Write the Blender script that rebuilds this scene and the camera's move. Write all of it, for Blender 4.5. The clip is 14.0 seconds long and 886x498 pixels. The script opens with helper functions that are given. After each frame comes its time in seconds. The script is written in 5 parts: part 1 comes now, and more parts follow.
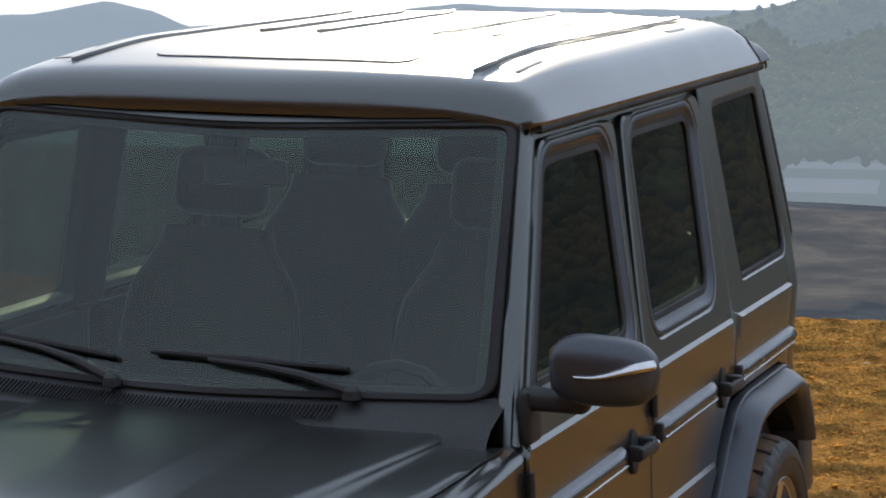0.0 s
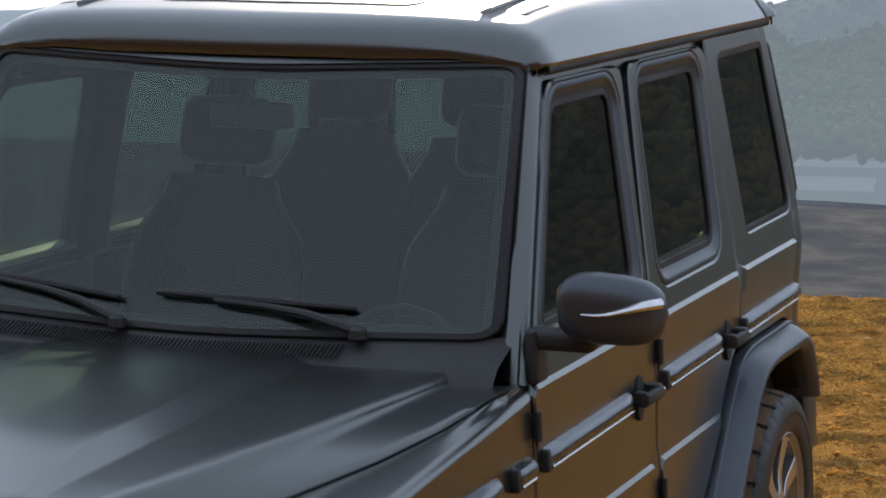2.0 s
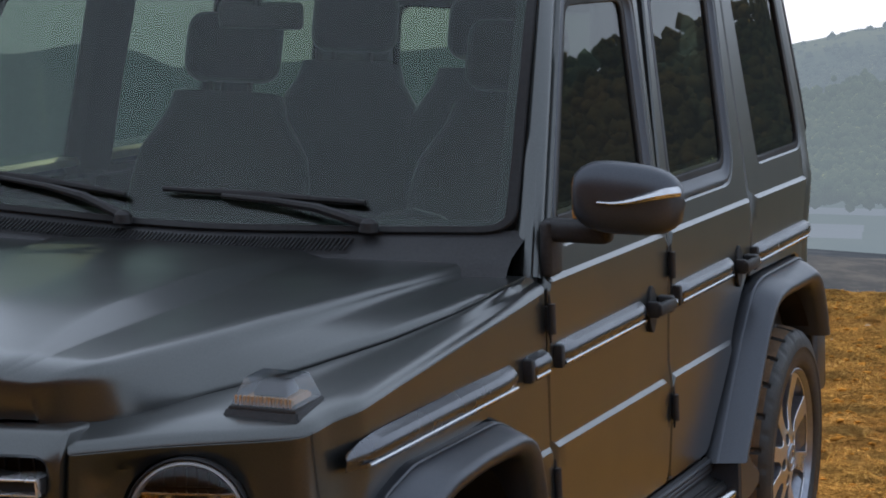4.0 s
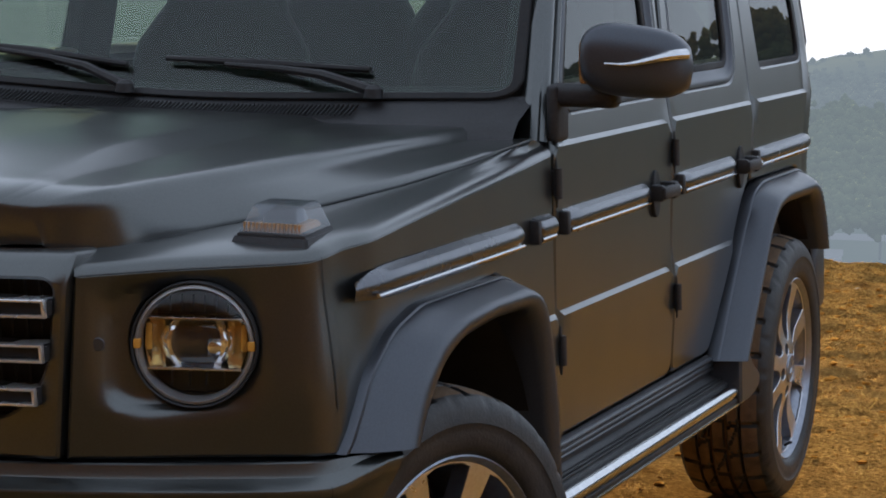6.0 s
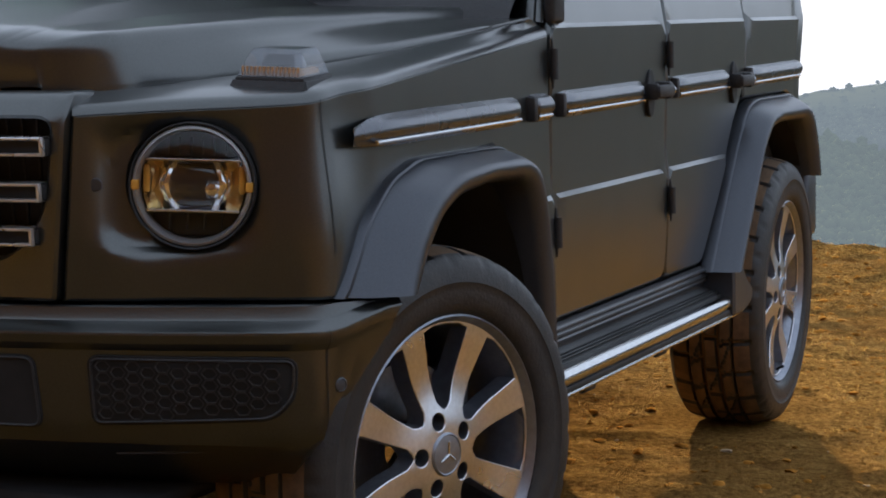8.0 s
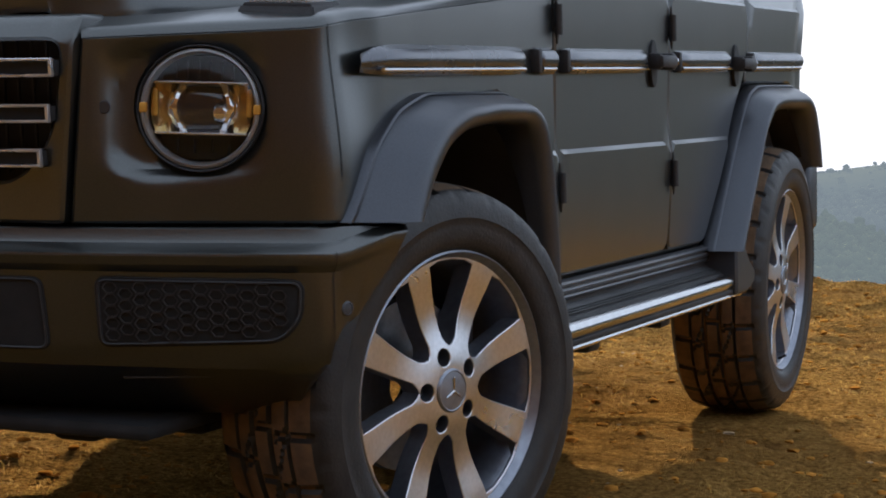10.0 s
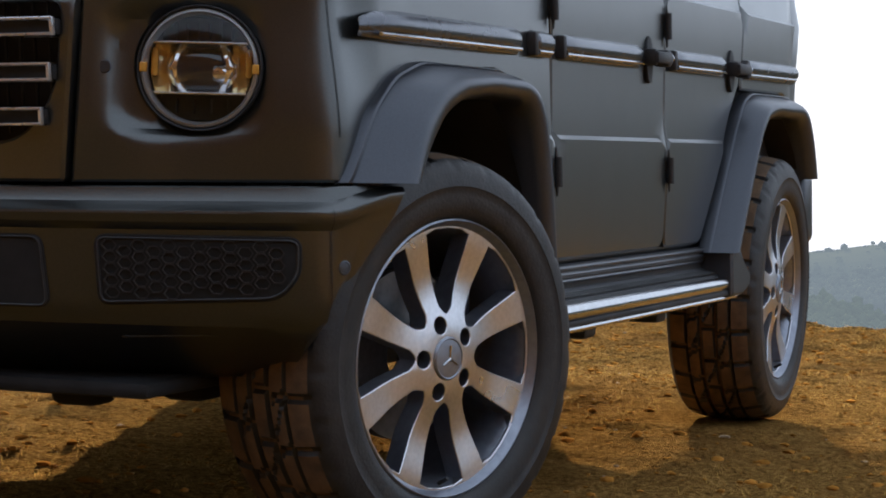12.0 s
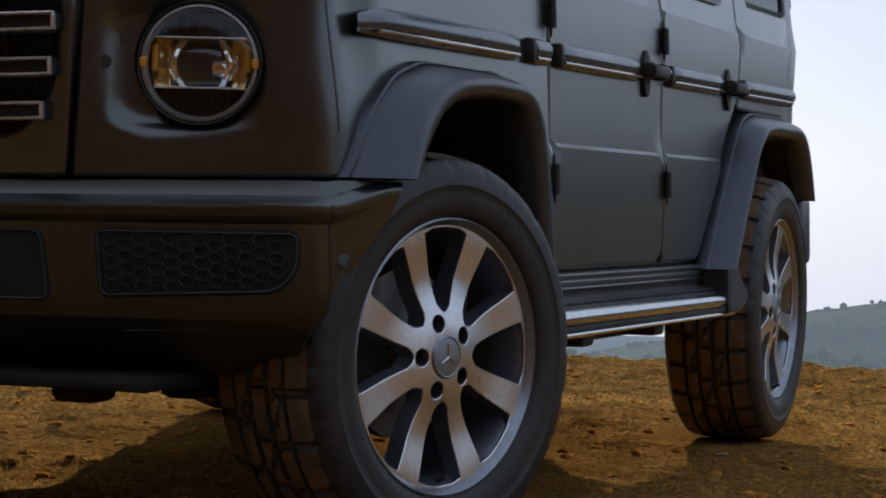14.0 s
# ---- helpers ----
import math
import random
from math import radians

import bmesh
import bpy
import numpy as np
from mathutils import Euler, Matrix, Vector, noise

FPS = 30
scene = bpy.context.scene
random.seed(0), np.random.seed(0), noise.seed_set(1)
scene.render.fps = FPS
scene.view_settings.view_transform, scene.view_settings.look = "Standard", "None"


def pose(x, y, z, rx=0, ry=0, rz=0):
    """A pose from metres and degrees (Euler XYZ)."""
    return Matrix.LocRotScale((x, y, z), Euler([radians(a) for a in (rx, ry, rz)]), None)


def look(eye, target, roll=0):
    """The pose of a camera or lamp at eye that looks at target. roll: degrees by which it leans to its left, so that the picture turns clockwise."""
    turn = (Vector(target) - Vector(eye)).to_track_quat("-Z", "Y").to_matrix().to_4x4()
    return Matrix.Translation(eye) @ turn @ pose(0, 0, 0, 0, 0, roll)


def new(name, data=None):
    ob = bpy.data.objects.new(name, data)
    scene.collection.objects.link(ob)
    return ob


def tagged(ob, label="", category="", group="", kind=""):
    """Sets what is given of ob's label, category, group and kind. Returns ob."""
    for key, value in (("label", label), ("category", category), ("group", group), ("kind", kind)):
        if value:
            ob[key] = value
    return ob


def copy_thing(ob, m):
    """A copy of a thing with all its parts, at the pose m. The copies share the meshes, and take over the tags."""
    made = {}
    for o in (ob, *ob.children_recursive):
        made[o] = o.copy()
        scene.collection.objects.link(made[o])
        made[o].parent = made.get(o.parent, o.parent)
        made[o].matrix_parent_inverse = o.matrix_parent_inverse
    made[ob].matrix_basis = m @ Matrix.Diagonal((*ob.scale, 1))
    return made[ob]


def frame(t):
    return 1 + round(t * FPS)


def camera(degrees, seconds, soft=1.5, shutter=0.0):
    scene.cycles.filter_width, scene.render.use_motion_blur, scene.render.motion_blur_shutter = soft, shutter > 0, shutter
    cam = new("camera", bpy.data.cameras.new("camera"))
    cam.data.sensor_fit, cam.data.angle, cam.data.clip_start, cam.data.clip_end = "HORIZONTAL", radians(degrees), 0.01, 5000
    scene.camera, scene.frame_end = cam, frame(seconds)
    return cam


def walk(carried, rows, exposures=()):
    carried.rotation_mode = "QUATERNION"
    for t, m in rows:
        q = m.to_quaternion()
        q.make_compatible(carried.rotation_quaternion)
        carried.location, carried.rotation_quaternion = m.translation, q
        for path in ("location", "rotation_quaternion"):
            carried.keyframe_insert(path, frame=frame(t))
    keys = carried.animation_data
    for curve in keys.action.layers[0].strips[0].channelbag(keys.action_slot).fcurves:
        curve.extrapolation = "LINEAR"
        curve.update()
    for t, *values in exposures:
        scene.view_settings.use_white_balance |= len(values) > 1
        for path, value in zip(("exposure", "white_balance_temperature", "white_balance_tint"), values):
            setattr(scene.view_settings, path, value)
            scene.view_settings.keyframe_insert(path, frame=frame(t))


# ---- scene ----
from mathutils.geometry import delaunay_2d_cdt

cam = camera(19.5, 14.0, soft=1.9)
PATH = [
    (0, (2.67, -4.482, 2.446), (1.961, -2.634, 2.157), -0.0),
    (0.5, (2.669, -4.48, 2.435), (1.96, -2.633, 2.145), -0.1),
    (1, (2.661, -4.471, 2.405), (1.953, -2.623, 2.115), -0.0),
    (1.5, (2.658, -4.47, 2.366), (1.949, -2.622, 2.076), -0.0),
    (2, (2.649, -4.493, 2.315), (1.943, -2.645, 2.024), 0.2),
    (4.3, (2.57, -4.465, 1.915), (1.874, -2.607, 1.661), 0.7),
    (4.5, (2.562, -4.465, 1.885), (1.869, -2.607, 1.63), 0.8),
    (5, (2.552, -4.469, 1.789), (1.86, -2.609, 1.54), 0.9),
    (5.5, (2.543, -4.474, 1.704), (1.854, -2.613, 1.462), 0.9),
    (6, (2.533, -4.48, 1.616), (1.848, -2.616, 1.379), 1.1),
    (6.5, (2.53, -4.487, 1.532), (1.847, -2.621, 1.303), 1.1),
    (7, (2.523, -4.495, 1.448), (1.845, -2.627, 1.225), 1.2),
    (7.5, (2.525, -4.505, 1.368), (1.849, -2.635, 1.152), 1.2),
    (8, (2.523, -4.512, 1.286), (1.849, -2.641, 1.076), 1.3),
    (8.5, (2.526, -4.524, 1.214), (1.851, -2.652, 1.014), 1.3),
    (9, (2.524, -4.534, 1.145), (1.849, -2.661, 0.958), 1.3),
    (11.5, (2.55, -4.593, 0.854), (1.873, -2.713, 0.761), 1.5),
    (12, (2.555, -4.602, 0.81), (1.878, -2.722, 0.724), 1.5),
    (12.5, (2.56, -4.609, 0.77), (1.882, -2.729, 0.694), 1.5),
    (13, (2.563, -4.615, 0.736), (1.885, -2.734, 0.673), 1.5),
    (13.5, (2.566, -4.622, 0.711), (1.888, -2.741, 0.659), 1.5),
    (14, (2.569, -4.627, 0.696), (1.891, -2.746, 0.656), 1.5),
]
walk(cam, [(t, look(eye, target, roll)) for t, eye, target, roll in PATH],
     exposures=[(0, 1.15, 5700, 10), (9, 1.15, 5700, 10), (12, 1.15, 5700, 10), (13, 0.58, 5550, 10), (14, 0.48, 5550, 10)])

# ---- light ----
SUN_EL, SUN_AZ = 12.5, -19.0
world = bpy.data.worlds.new("sky")
scene.world = world
world.use_nodes = True
wn = world.node_tree.nodes
sky = wn.new("ShaderNodeTexSky")
sky.sky_type = "NISHITA"
sky.sun_disc = False
sky.sun_elevation, sky.sun_rotation = radians(SUN_EL), radians(SUN_AZ % 360)
sky.dust_density, sky.air_density, sky.ozone_density = 1.0, 1.0, 2.0
wn["Background"].inputs["Strength"].default_value = 0.085
haze = wn.new("ShaderNodeHueSaturation")      # thin high haze takes most of the colour out of the sky
haze.inputs["Saturation"].default_value = 0.55
world.node_tree.links.new(sky.outputs[0], haze.inputs["Color"])
veil = wn.new("ShaderNodeMix")                # milky air evens the sky out
veil.data_type = "RGBA"
veil.inputs["Factor"].default_value = 0.92
veil.inputs["B"].default_value = (4.5, 4.75, 5.1, 1)
world.node_tree.links.new(haze.outputs[0], veil.inputs["A"])
world.node_tree.links.new(veil.outputs["Result"], wn["Background"].inputs["Color"])
sun_dir = Vector((math.sin(radians(SUN_AZ)) * math.cos(radians(SUN_EL)), math.cos(radians(SUN_AZ)) * math.cos(radians(SUN_EL)), math.sin(radians(SUN_EL))))
sun = new("sun", bpy.data.lights.new("sun", "SUN"))
sun.data.energy, sun.data.angle, sun.data.color = 5.5, radians(0.6), (1.0, 0.78, 0.48)
sun.matrix_world = look(sun_dir * 50, (0, 0, 0))


# ---- materials ----
def material(name, color, rough=0.5, metal=0.0, var=0.15, scale=40.0, bump=0.0, bump_scale=200.0, coat=0.0, color2=None, stain=0.0, stain_scale=3.0, spec=0.5):
    """Principled surface with variation at two scales and fine relief."""
    m = bpy.data.materials.new(name)
    m.use_nodes = True
    n, l = m.node_tree.nodes, m.node_tree.links
    b = n["Principled BSDF"]
    geo = n.new("ShaderNodeTexCoord")
    fine = n.new("ShaderNodeTexNoise")
    fine.inputs["Scale"].default_value, fine.inputs["Detail"].default_value = scale, 6
    wide = n.new("ShaderNodeTexNoise")
    wide.inputs["Scale"].default_value, wide.inputs["Detail"].default_value = stain_scale, 4
    l.new(geo.outputs["Object"], fine.inputs["Vector"])
    l.new(geo.outputs["Object"], wide.inputs["Vector"])
    c2 = color2 or [min(1, c * (1 + 2 * var)) for c in color]
    c1 = color if color2 else [c * (1 - var) for c in color]
    mix = n.new("ShaderNodeMix")
    mix.data_type = "RGBA"
    mix.inputs["A"].default_value, mix.inputs["B"].default_value = (*c1, 1), (*c2, 1)
    ramp = n.new("ShaderNodeMapRange")
    ramp.inputs["From Min"].default_value, ramp.inputs["From Max"].default_value = 0.3, 0.7
    l.new(fine.outputs["Fac"], ramp.inputs["Value"])
    l.new(ramp.outputs[0], mix.inputs["Factor"])
    l.new(mix.outputs["Result"], b.inputs["Base Color"])
    rr = n.new("ShaderNodeMapRange")
    rr.inputs["From Min"].default_value, rr.inputs["From Max"].default_value = 0.3, 0.7
    rr.inputs["To Min"].default_value, rr.inputs["To Max"].default_value = max(0.02, rough * (1 - stain)), min(1, rough * (1 + stain))
    l.new(wide.outputs["Fac"], rr.inputs["Value"])
    l.new(rr.outputs[0], b.inputs["Roughness"])
    b.inputs["Metallic"].default_value = metal
    b.inputs["Coat Weight"].default_value = coat
    b.inputs["Coat Roughness"].default_value = rough * 0.8
    b.inputs["Specular IOR Level"].default_value = spec
    if bump:
        t = n.new("ShaderNodeTexNoise")
        t.inputs["Scale"].default_value, t.inputs["Detail"].default_value = bump_scale, 5
        l.new(geo.outputs["Object"], t.inputs["Vector"])
        bp = n.new("ShaderNodeBump")
        bp.inputs["Strength"].default_value, bp.inputs["Distance"].default_value = bump, 0.004
        l.new(t.outputs["Fac"], bp.inputs["Height"])
        l.new(bp.outputs[0], b.inputs["Normal"])
    return m


def glass(name, tint, gloss_rough=0.0, ior=1.5):
    """Thin pane: tinted see-through with a mirror share that grows at grazing angles."""
    m = bpy.data.materials.new(name)
    m.use_nodes = True
    n, l = m.node_tree.nodes, m.node_tree.links
    n.remove(n["Principled BSDF"])
    tr, gl, lw, mx = (n.new(k) for k in ("ShaderNodeBsdfTransparent", "ShaderNodeBsdfGlossy", "ShaderNodeLayerWeight", "ShaderNodeMixShader"))
    pw, fr = n.new("ShaderNodeMath"), n.new("ShaderNodeMath")
    tr.inputs["Color"].default_value = (*tint, 1)
    gl.inputs["Roughness"].default_value = gloss_rough
    lw.inputs["Blend"].default_value = 0.5
    pw.operation, fr.operation = "POWER", "MULTIPLY_ADD"
    pw.inputs[1].default_value = 5.0
    fr.inputs[1].default_value, fr.inputs[2].default_value = 0.96, ((ior - 1) / (ior + 1)) ** 2
    l.new(lw.outputs["Facing"], pw.inputs[0])
    l.new(pw.outputs[0], fr.inputs[0])
    l.new(fr.outputs[0], mx.inputs[0])
    l.new(tr.outputs[0], mx.inputs[1])
    l.new(gl.outputs[0], mx.inputs[2])
    l.new(mx.outputs[0], n["Material Output"].inputs["Surface"])
    return m


PAINT = material("matte_graphite_paint", (0.077, 0.082, 0.081), 0.30, 0.85, 0.05, 300, stain=0.06, stain_scale=4, coat=1.0)
PAINT_FLARE = material("matte_flare_paint", (0.078, 0.084, 0.098), 0.34, 0.65, 0.06, 300, 0.02, 900, stain=0.12)
PLASTIC = material("black_plastic", (0.022, 0.022, 0.024), 0.55, 0, 0.2, 150, 0.15, 500, stain=0.2)
RUBBER_TRIM = material("rubber_seal", (0.012, 0.012, 0.013), 0.6, 0, 0.2, 90, stain=0.2)
TYRE = material("tyre_rubber", (0.014, 0.014, 0.015), 0.50, 0, 0.3, 22, 0.25, 160, color2=(0.030, 0.028, 0.027), stain=0.2)
BROWN_TREAD = material("brown_tread", (0.085, 0.056, 0.034), 0.85, 0, 0.3, 25, 0.3, 160, color2=(0.19, 0.118, 0.062), stain=0.1)
CHROME = material("brushed_chrome", (0.62, 0.62, 0.63), 0.16, 1, 0.05, 60, stain=0.3)
STRIP = material("satin_strip", (0.15, 0.155, 0.17), 0.26, 0.9, 0.05, 60, stain=0.2)
ALLOY = material("machined_alloy", (0.70, 0.70, 0.73), 0.30, 1, 0.05, 120, 0.05, 700, stain=0.15)
ALLOY_GREY = material("grey_alloy", (0.30, 0.32, 0.37), 0.38, 0.9, 0.08, 60, stain=0.2)
DARK = material("dark_underside", (0.010, 0.010, 0.011), 0.8, 0, 0.3, 20)
LEATHER = material("dark_leather", (0.022, 0.021, 0.021), 0.5, 0, 0.2, 120, 0.2, 400, stain=0.2)
BEIGE = material("pale_lining", (0.42, 0.40, 0.34), 0.6, 0, 0.1, 80)
LINING = material("grey_headlining", (0.045, 0.045, 0.046), 0.9, 0, 0.1, 200)
AMBER = material("amber_reflector", (0.70, 0.38, 0.07), 0.18, 0.2, 0.1, 60)
REFLECTOR = material("lamp_reflector", (0.93, 0.93, 0.95), 0.10, 0.97, 0.03, 30, coat=0.8)
# the orange ground's reflection is put into this bowl colour
GOLD_BOWL = material("reflection_tinted_bowl", (0.82, 0.66, 0.34), 0.16, 0.85, 0.05, 30, coat=0.8)
RING = material("frosted_light_ring", (0.30, 0.30, 0.31), 0.28, 0.3, 0.05, 60, coat=0.7)
PALE_AMBER = material("pale_amber_ribs", (0.45, 0.27, 0.14), 0.25, 0.2, 0.1, 60)
SATIN = material("satin_silver", (0.66, 0.66, 0.68), 0.26, 0.75, 0.05, 60, stain=0.2)
DARK_LENS = material("dark_lens", (0.02, 0.022, 0.026), 0.06, 0, 0.1, 30, coat=1.0)
BRAKE = material("brake_disc", (0.25, 0.24, 0.23), 0.4, 1, 0.1, 60, stain=0.3)
WINDSHIELD = glass("windshield_glass", (0.80, 0.86, 0.82))
SIDE_GLASS = glass("tinted_side_glass", (0.38, 0.42, 0.39))
REAR_GLASS = glass("dark_rear_glass", (0.34, 0.38, 0.34))
FROST = glass("ribbed_clear_lens", (0.74, 0.76, 0.80), 0.12, 2.0)
CLEAR = glass("clear_lens", (0.92, 0.92, 0.92))


# ---- mesh helpers ----
BODY = {"on": False, "posed": set()}


def body_shape(p):
    """Leans the flanks in towards the roof, lowers the middle a little and draws the nose forward; the tail leans in towards the roof."""
    x, y, z = p
    up = max(0.0, z - 0.39)
    side = smooth(0.0, 0.4, abs(x))
    zz = z + smooth(0.45, 0.9, z) * (0.008 - 0.038 * max(0.0, 0.9 - math.sqrt(x * x + 0.04)))
    yy = y - 0.070 * (min(z, 1.2) - 0.39) * (1 - y / 3.2) if z > 0.39 else y
    back = smooth(2.9, 3.3, y)
    yy += back * (0.075 * smooth(1.0, 1.3, z) - 0.24 * max(0.0, z - 1.35))
    return (x - math.copysign(0.038 * up * side, x), yy, zz)


# ---- mesh building ----
def link(name, mesh, mats, parent=None, label="", m=None, angle=32):
    for k in mats if isinstance(mats, (list, tuple)) else [mats]:
        mesh.materials.append(k)
    mesh.polygons.foreach_set("use_smooth", [True] * len(mesh.polygons))
    mesh.set_sharp_from_angle(angle=radians(angle))
    if BODY["on"] and parent and parent.name not in BODY["posed"]:
        if m is None:
            for v in mesh.vertices:
                v.co = body_shape(v.co)
        else:
            m = Matrix.Translation(Vector(body_shape(m.translation)) - m.translation) @ m
    ob = new(name, mesh)
    if parent:
        ob.parent = parent
    if m is not None:
        ob.matrix_local = m
        BODY["posed"].add(ob.name)
    elif parent and parent.name in BODY["posed"]:
        BODY["posed"].add(ob.name)
    return tagged(ob, label)


def part(name, bm, mats, parent=None, label="", m=None, angle=32):
    """Links a bmesh as one mesh object under its thing or part."""
    mesh = bpy.data.meshes.new(name)
    bm.to_mesh(mesh)
    bm.free()
    return link(name, mesh, mats, parent, label, m, angle)


def flipped(bm):
    """The mirror image across the car's middle plane."""
    b2 = bm.copy()
    for v in b2.verts:
        v.co.x = -v.co.x
    bmesh.ops.reverse_faces(b2, faces=b2.faces)
    return b2


def both(name, bm, mats, parent, label="", angle=32):
    other = flipped(bm)
    return part(name, bm, mats, parent, label, None, angle), part(name, other, mats, parent, label, None, angle)


def box(cx, cy, cz, sx, sy, sz, bevel=0.006, seg=2, m=None):
    bm = bmesh.new()
    bmesh.ops.create_cube(bm, size=1)
    bmesh.ops.scale(bm, vec=(sx, sy, sz), verts=bm.verts)
    if bevel:
        bmesh.ops.bevel(bm, geom=bm.edges, offset=min(bevel, 0.45 * min(sx, sy, sz)), segments=seg, profile=0.5, affect="EDGES")
    bmesh.ops.transform(bm, matrix=pose(cx, cy, cz) @ (m or Matrix()), verts=bm.verts)
    return bm


def joined(*bms):
    out = bmesh.new()
    for b in bms:
        tmp = bpy.data.meshes.new("tmp")
        b.to_mesh(tmp)
        b.free()
        out.from_mesh(tmp)
        bpy.data.meshes.remove(tmp)
    return out


def grid(rows, close_u=False, close_v=False, bm=None):
    """Quads over rows of points. close_u joins the last row to the first, close_v the ends of each row."""
    bm = bm or bmesh.new()
    vs = [[bm.verts.new(p) for p in row] for row in rows]
    n, k = len(vs), len(vs[0])
    for i in range(n if close_u else n - 1):
        for j in range(k if close_v else k - 1):
            q = (vs[i][j], vs[(i + 1) % n][j], vs[(i + 1) % n][(j + 1) % k], vs[i][(j + 1) % k])
            try:
                bm.faces.new(q)
            except ValueError:
                pass
    return bm


def thick(bm, d):
    """Gives a sheet a back at depth d behind its normals."""
    bmesh.ops.recalc_face_normals(bm, faces=bm.faces)
    bmesh.ops.solidify(bm, geom=bm.faces[:] , thickness=d)
    return bm


def lathe(profile, seg=48, axis="x"):
    """Turns (along, radius) pairs about the x axis, or z."""
    rows = []
    for i in range(seg):
        a = 2 * math.pi * i / seg
        if axis == "x":
            rows.append([(h, r * math.cos(a), r * math.sin(a)) for h, r in profile])
        else:
            rows.append([(r * math.cos(a), r * math.sin(a), h) for h, r in profile])
    bm = grid(rows, close_u=True)
    bmesh.ops.remove_doubles(bm, verts=bm.verts, dist=1e-6)
    bmesh.ops.recalc_face_normals(bm, faces=bm.faces)
    return bm


def tube(path, r, seg=8, flat=1.0, cap=True):
    """A round bar along a path; r may be a list."""
    rows, n = [], len(path)
    for i, p in enumerate(path):
        p = Vector(p)
        d = (Vector(path[min(i + 1, n - 1)]) - Vector(path[max(i - 1, 0)])).normalized()
        up = Vector((0, 0, 1)) if abs(d.z) < 0.9 else Vector((1, 0, 0))
        a = d.cross(up).normalized()
        b = a.cross(d)
        rr = r[i] if isinstance(r, (list, tuple)) else r
        rows.append([p + (a * math.cos(2 * math.pi * k / seg) + b * flat * math.sin(2 * math.pi * k / seg)) * rr for k in range(seg)])
    bm = grid(rows, close_v=True)
    if cap:
        bm.verts.ensure_lookup_table()
        bm.faces.new([bm.verts[k] for k in range(seg)])
        bm.faces.new([bm.verts[(n - 1) * seg + k] for k in range(seg)])
    bmesh.ops.recalc_face_normals(bm, faces=bm.faces)
    return bm


def rounded(pts, r=0.03, seg=4):
    """A closed outline with its corners rounded; r is one radius or one for each corner."""
    out, n = [], len(pts)
    for i, p in enumerate(pts):
        p, a, b = Vector(p), Vector(pts[i - 1]), Vector(pts[(i + 1) % n])
        rr = r[i] if isinstance(r, (list, tuple)) else r
        u, v = (a - p), (b - p)
        k = min(rr, 0.45 * u.length, 0.45 * v.length)
        u.normalize(), v.normalize()
        for s in range(seg + 1):
            t = s / seg
            out.append(tuple((p + u * k) * (1 - t) ** 2 + p * 2 * t * (1 - t) + (p + v * k) * t ** 2))
    return out


def dense(loop, step):
    out = []
    for i, p in enumerate(loop):
        q = loop[(i + 1) % len(loop)]
        k = max(1, int(math.dist(p, q) / step))
        out += [(p[0] + (q[0] - p[0]) * s / k, p[1] + (q[1] - p[1]) * s / k) for s in range(k)]
    return out


def area2(loop):
    return sum(a[0] * b[1] - b[0] * a[1] for a, b in zip(loop, loop[1:] + loop[:1]))


def offset(loop, d):
    """The outline moved inwards by d (outwards when negative)."""
    n, s = len(loop), 1 if area2(loop) > 0 else -1
    out = []
    for i in range(n):
        a, b, c = Vector(loop[i - 1]), Vector(loop[i]), Vector(loop[(i + 1) % n])
        e, f = (b - a), (c - b)
        if e.length < 1e-9 or f.length < 1e-9:
            e = f = c - a
        m = Vector((-(e.y / e.length + f.y / f.length), e.x / e.length + f.x / f.length))
        if m.length < 1e-6:
            m = Vector((-f.y, f.x))
        out.append(tuple(b + m.normalized() * d * s))
    return out


def inside(p, loop):
    x, y, c = p[0], p[1], False
    for i in range(len(loop)):
        (x1, y1), (x2, y2) = loop[i - 1], loop[i]
        if (y1 > y) != (y2 > y) and x < (x2 - x1) * (y - y1) / (y2 - y1) + x1:
            c = not c
    return c


def keep(vo, f, loops):
    c = [sum(vo[i][k] for i in f) / 3 for k in (0, 1)]
    return inside(c, loops[0]) and not any(inside(c, h) for h in loops[1:])


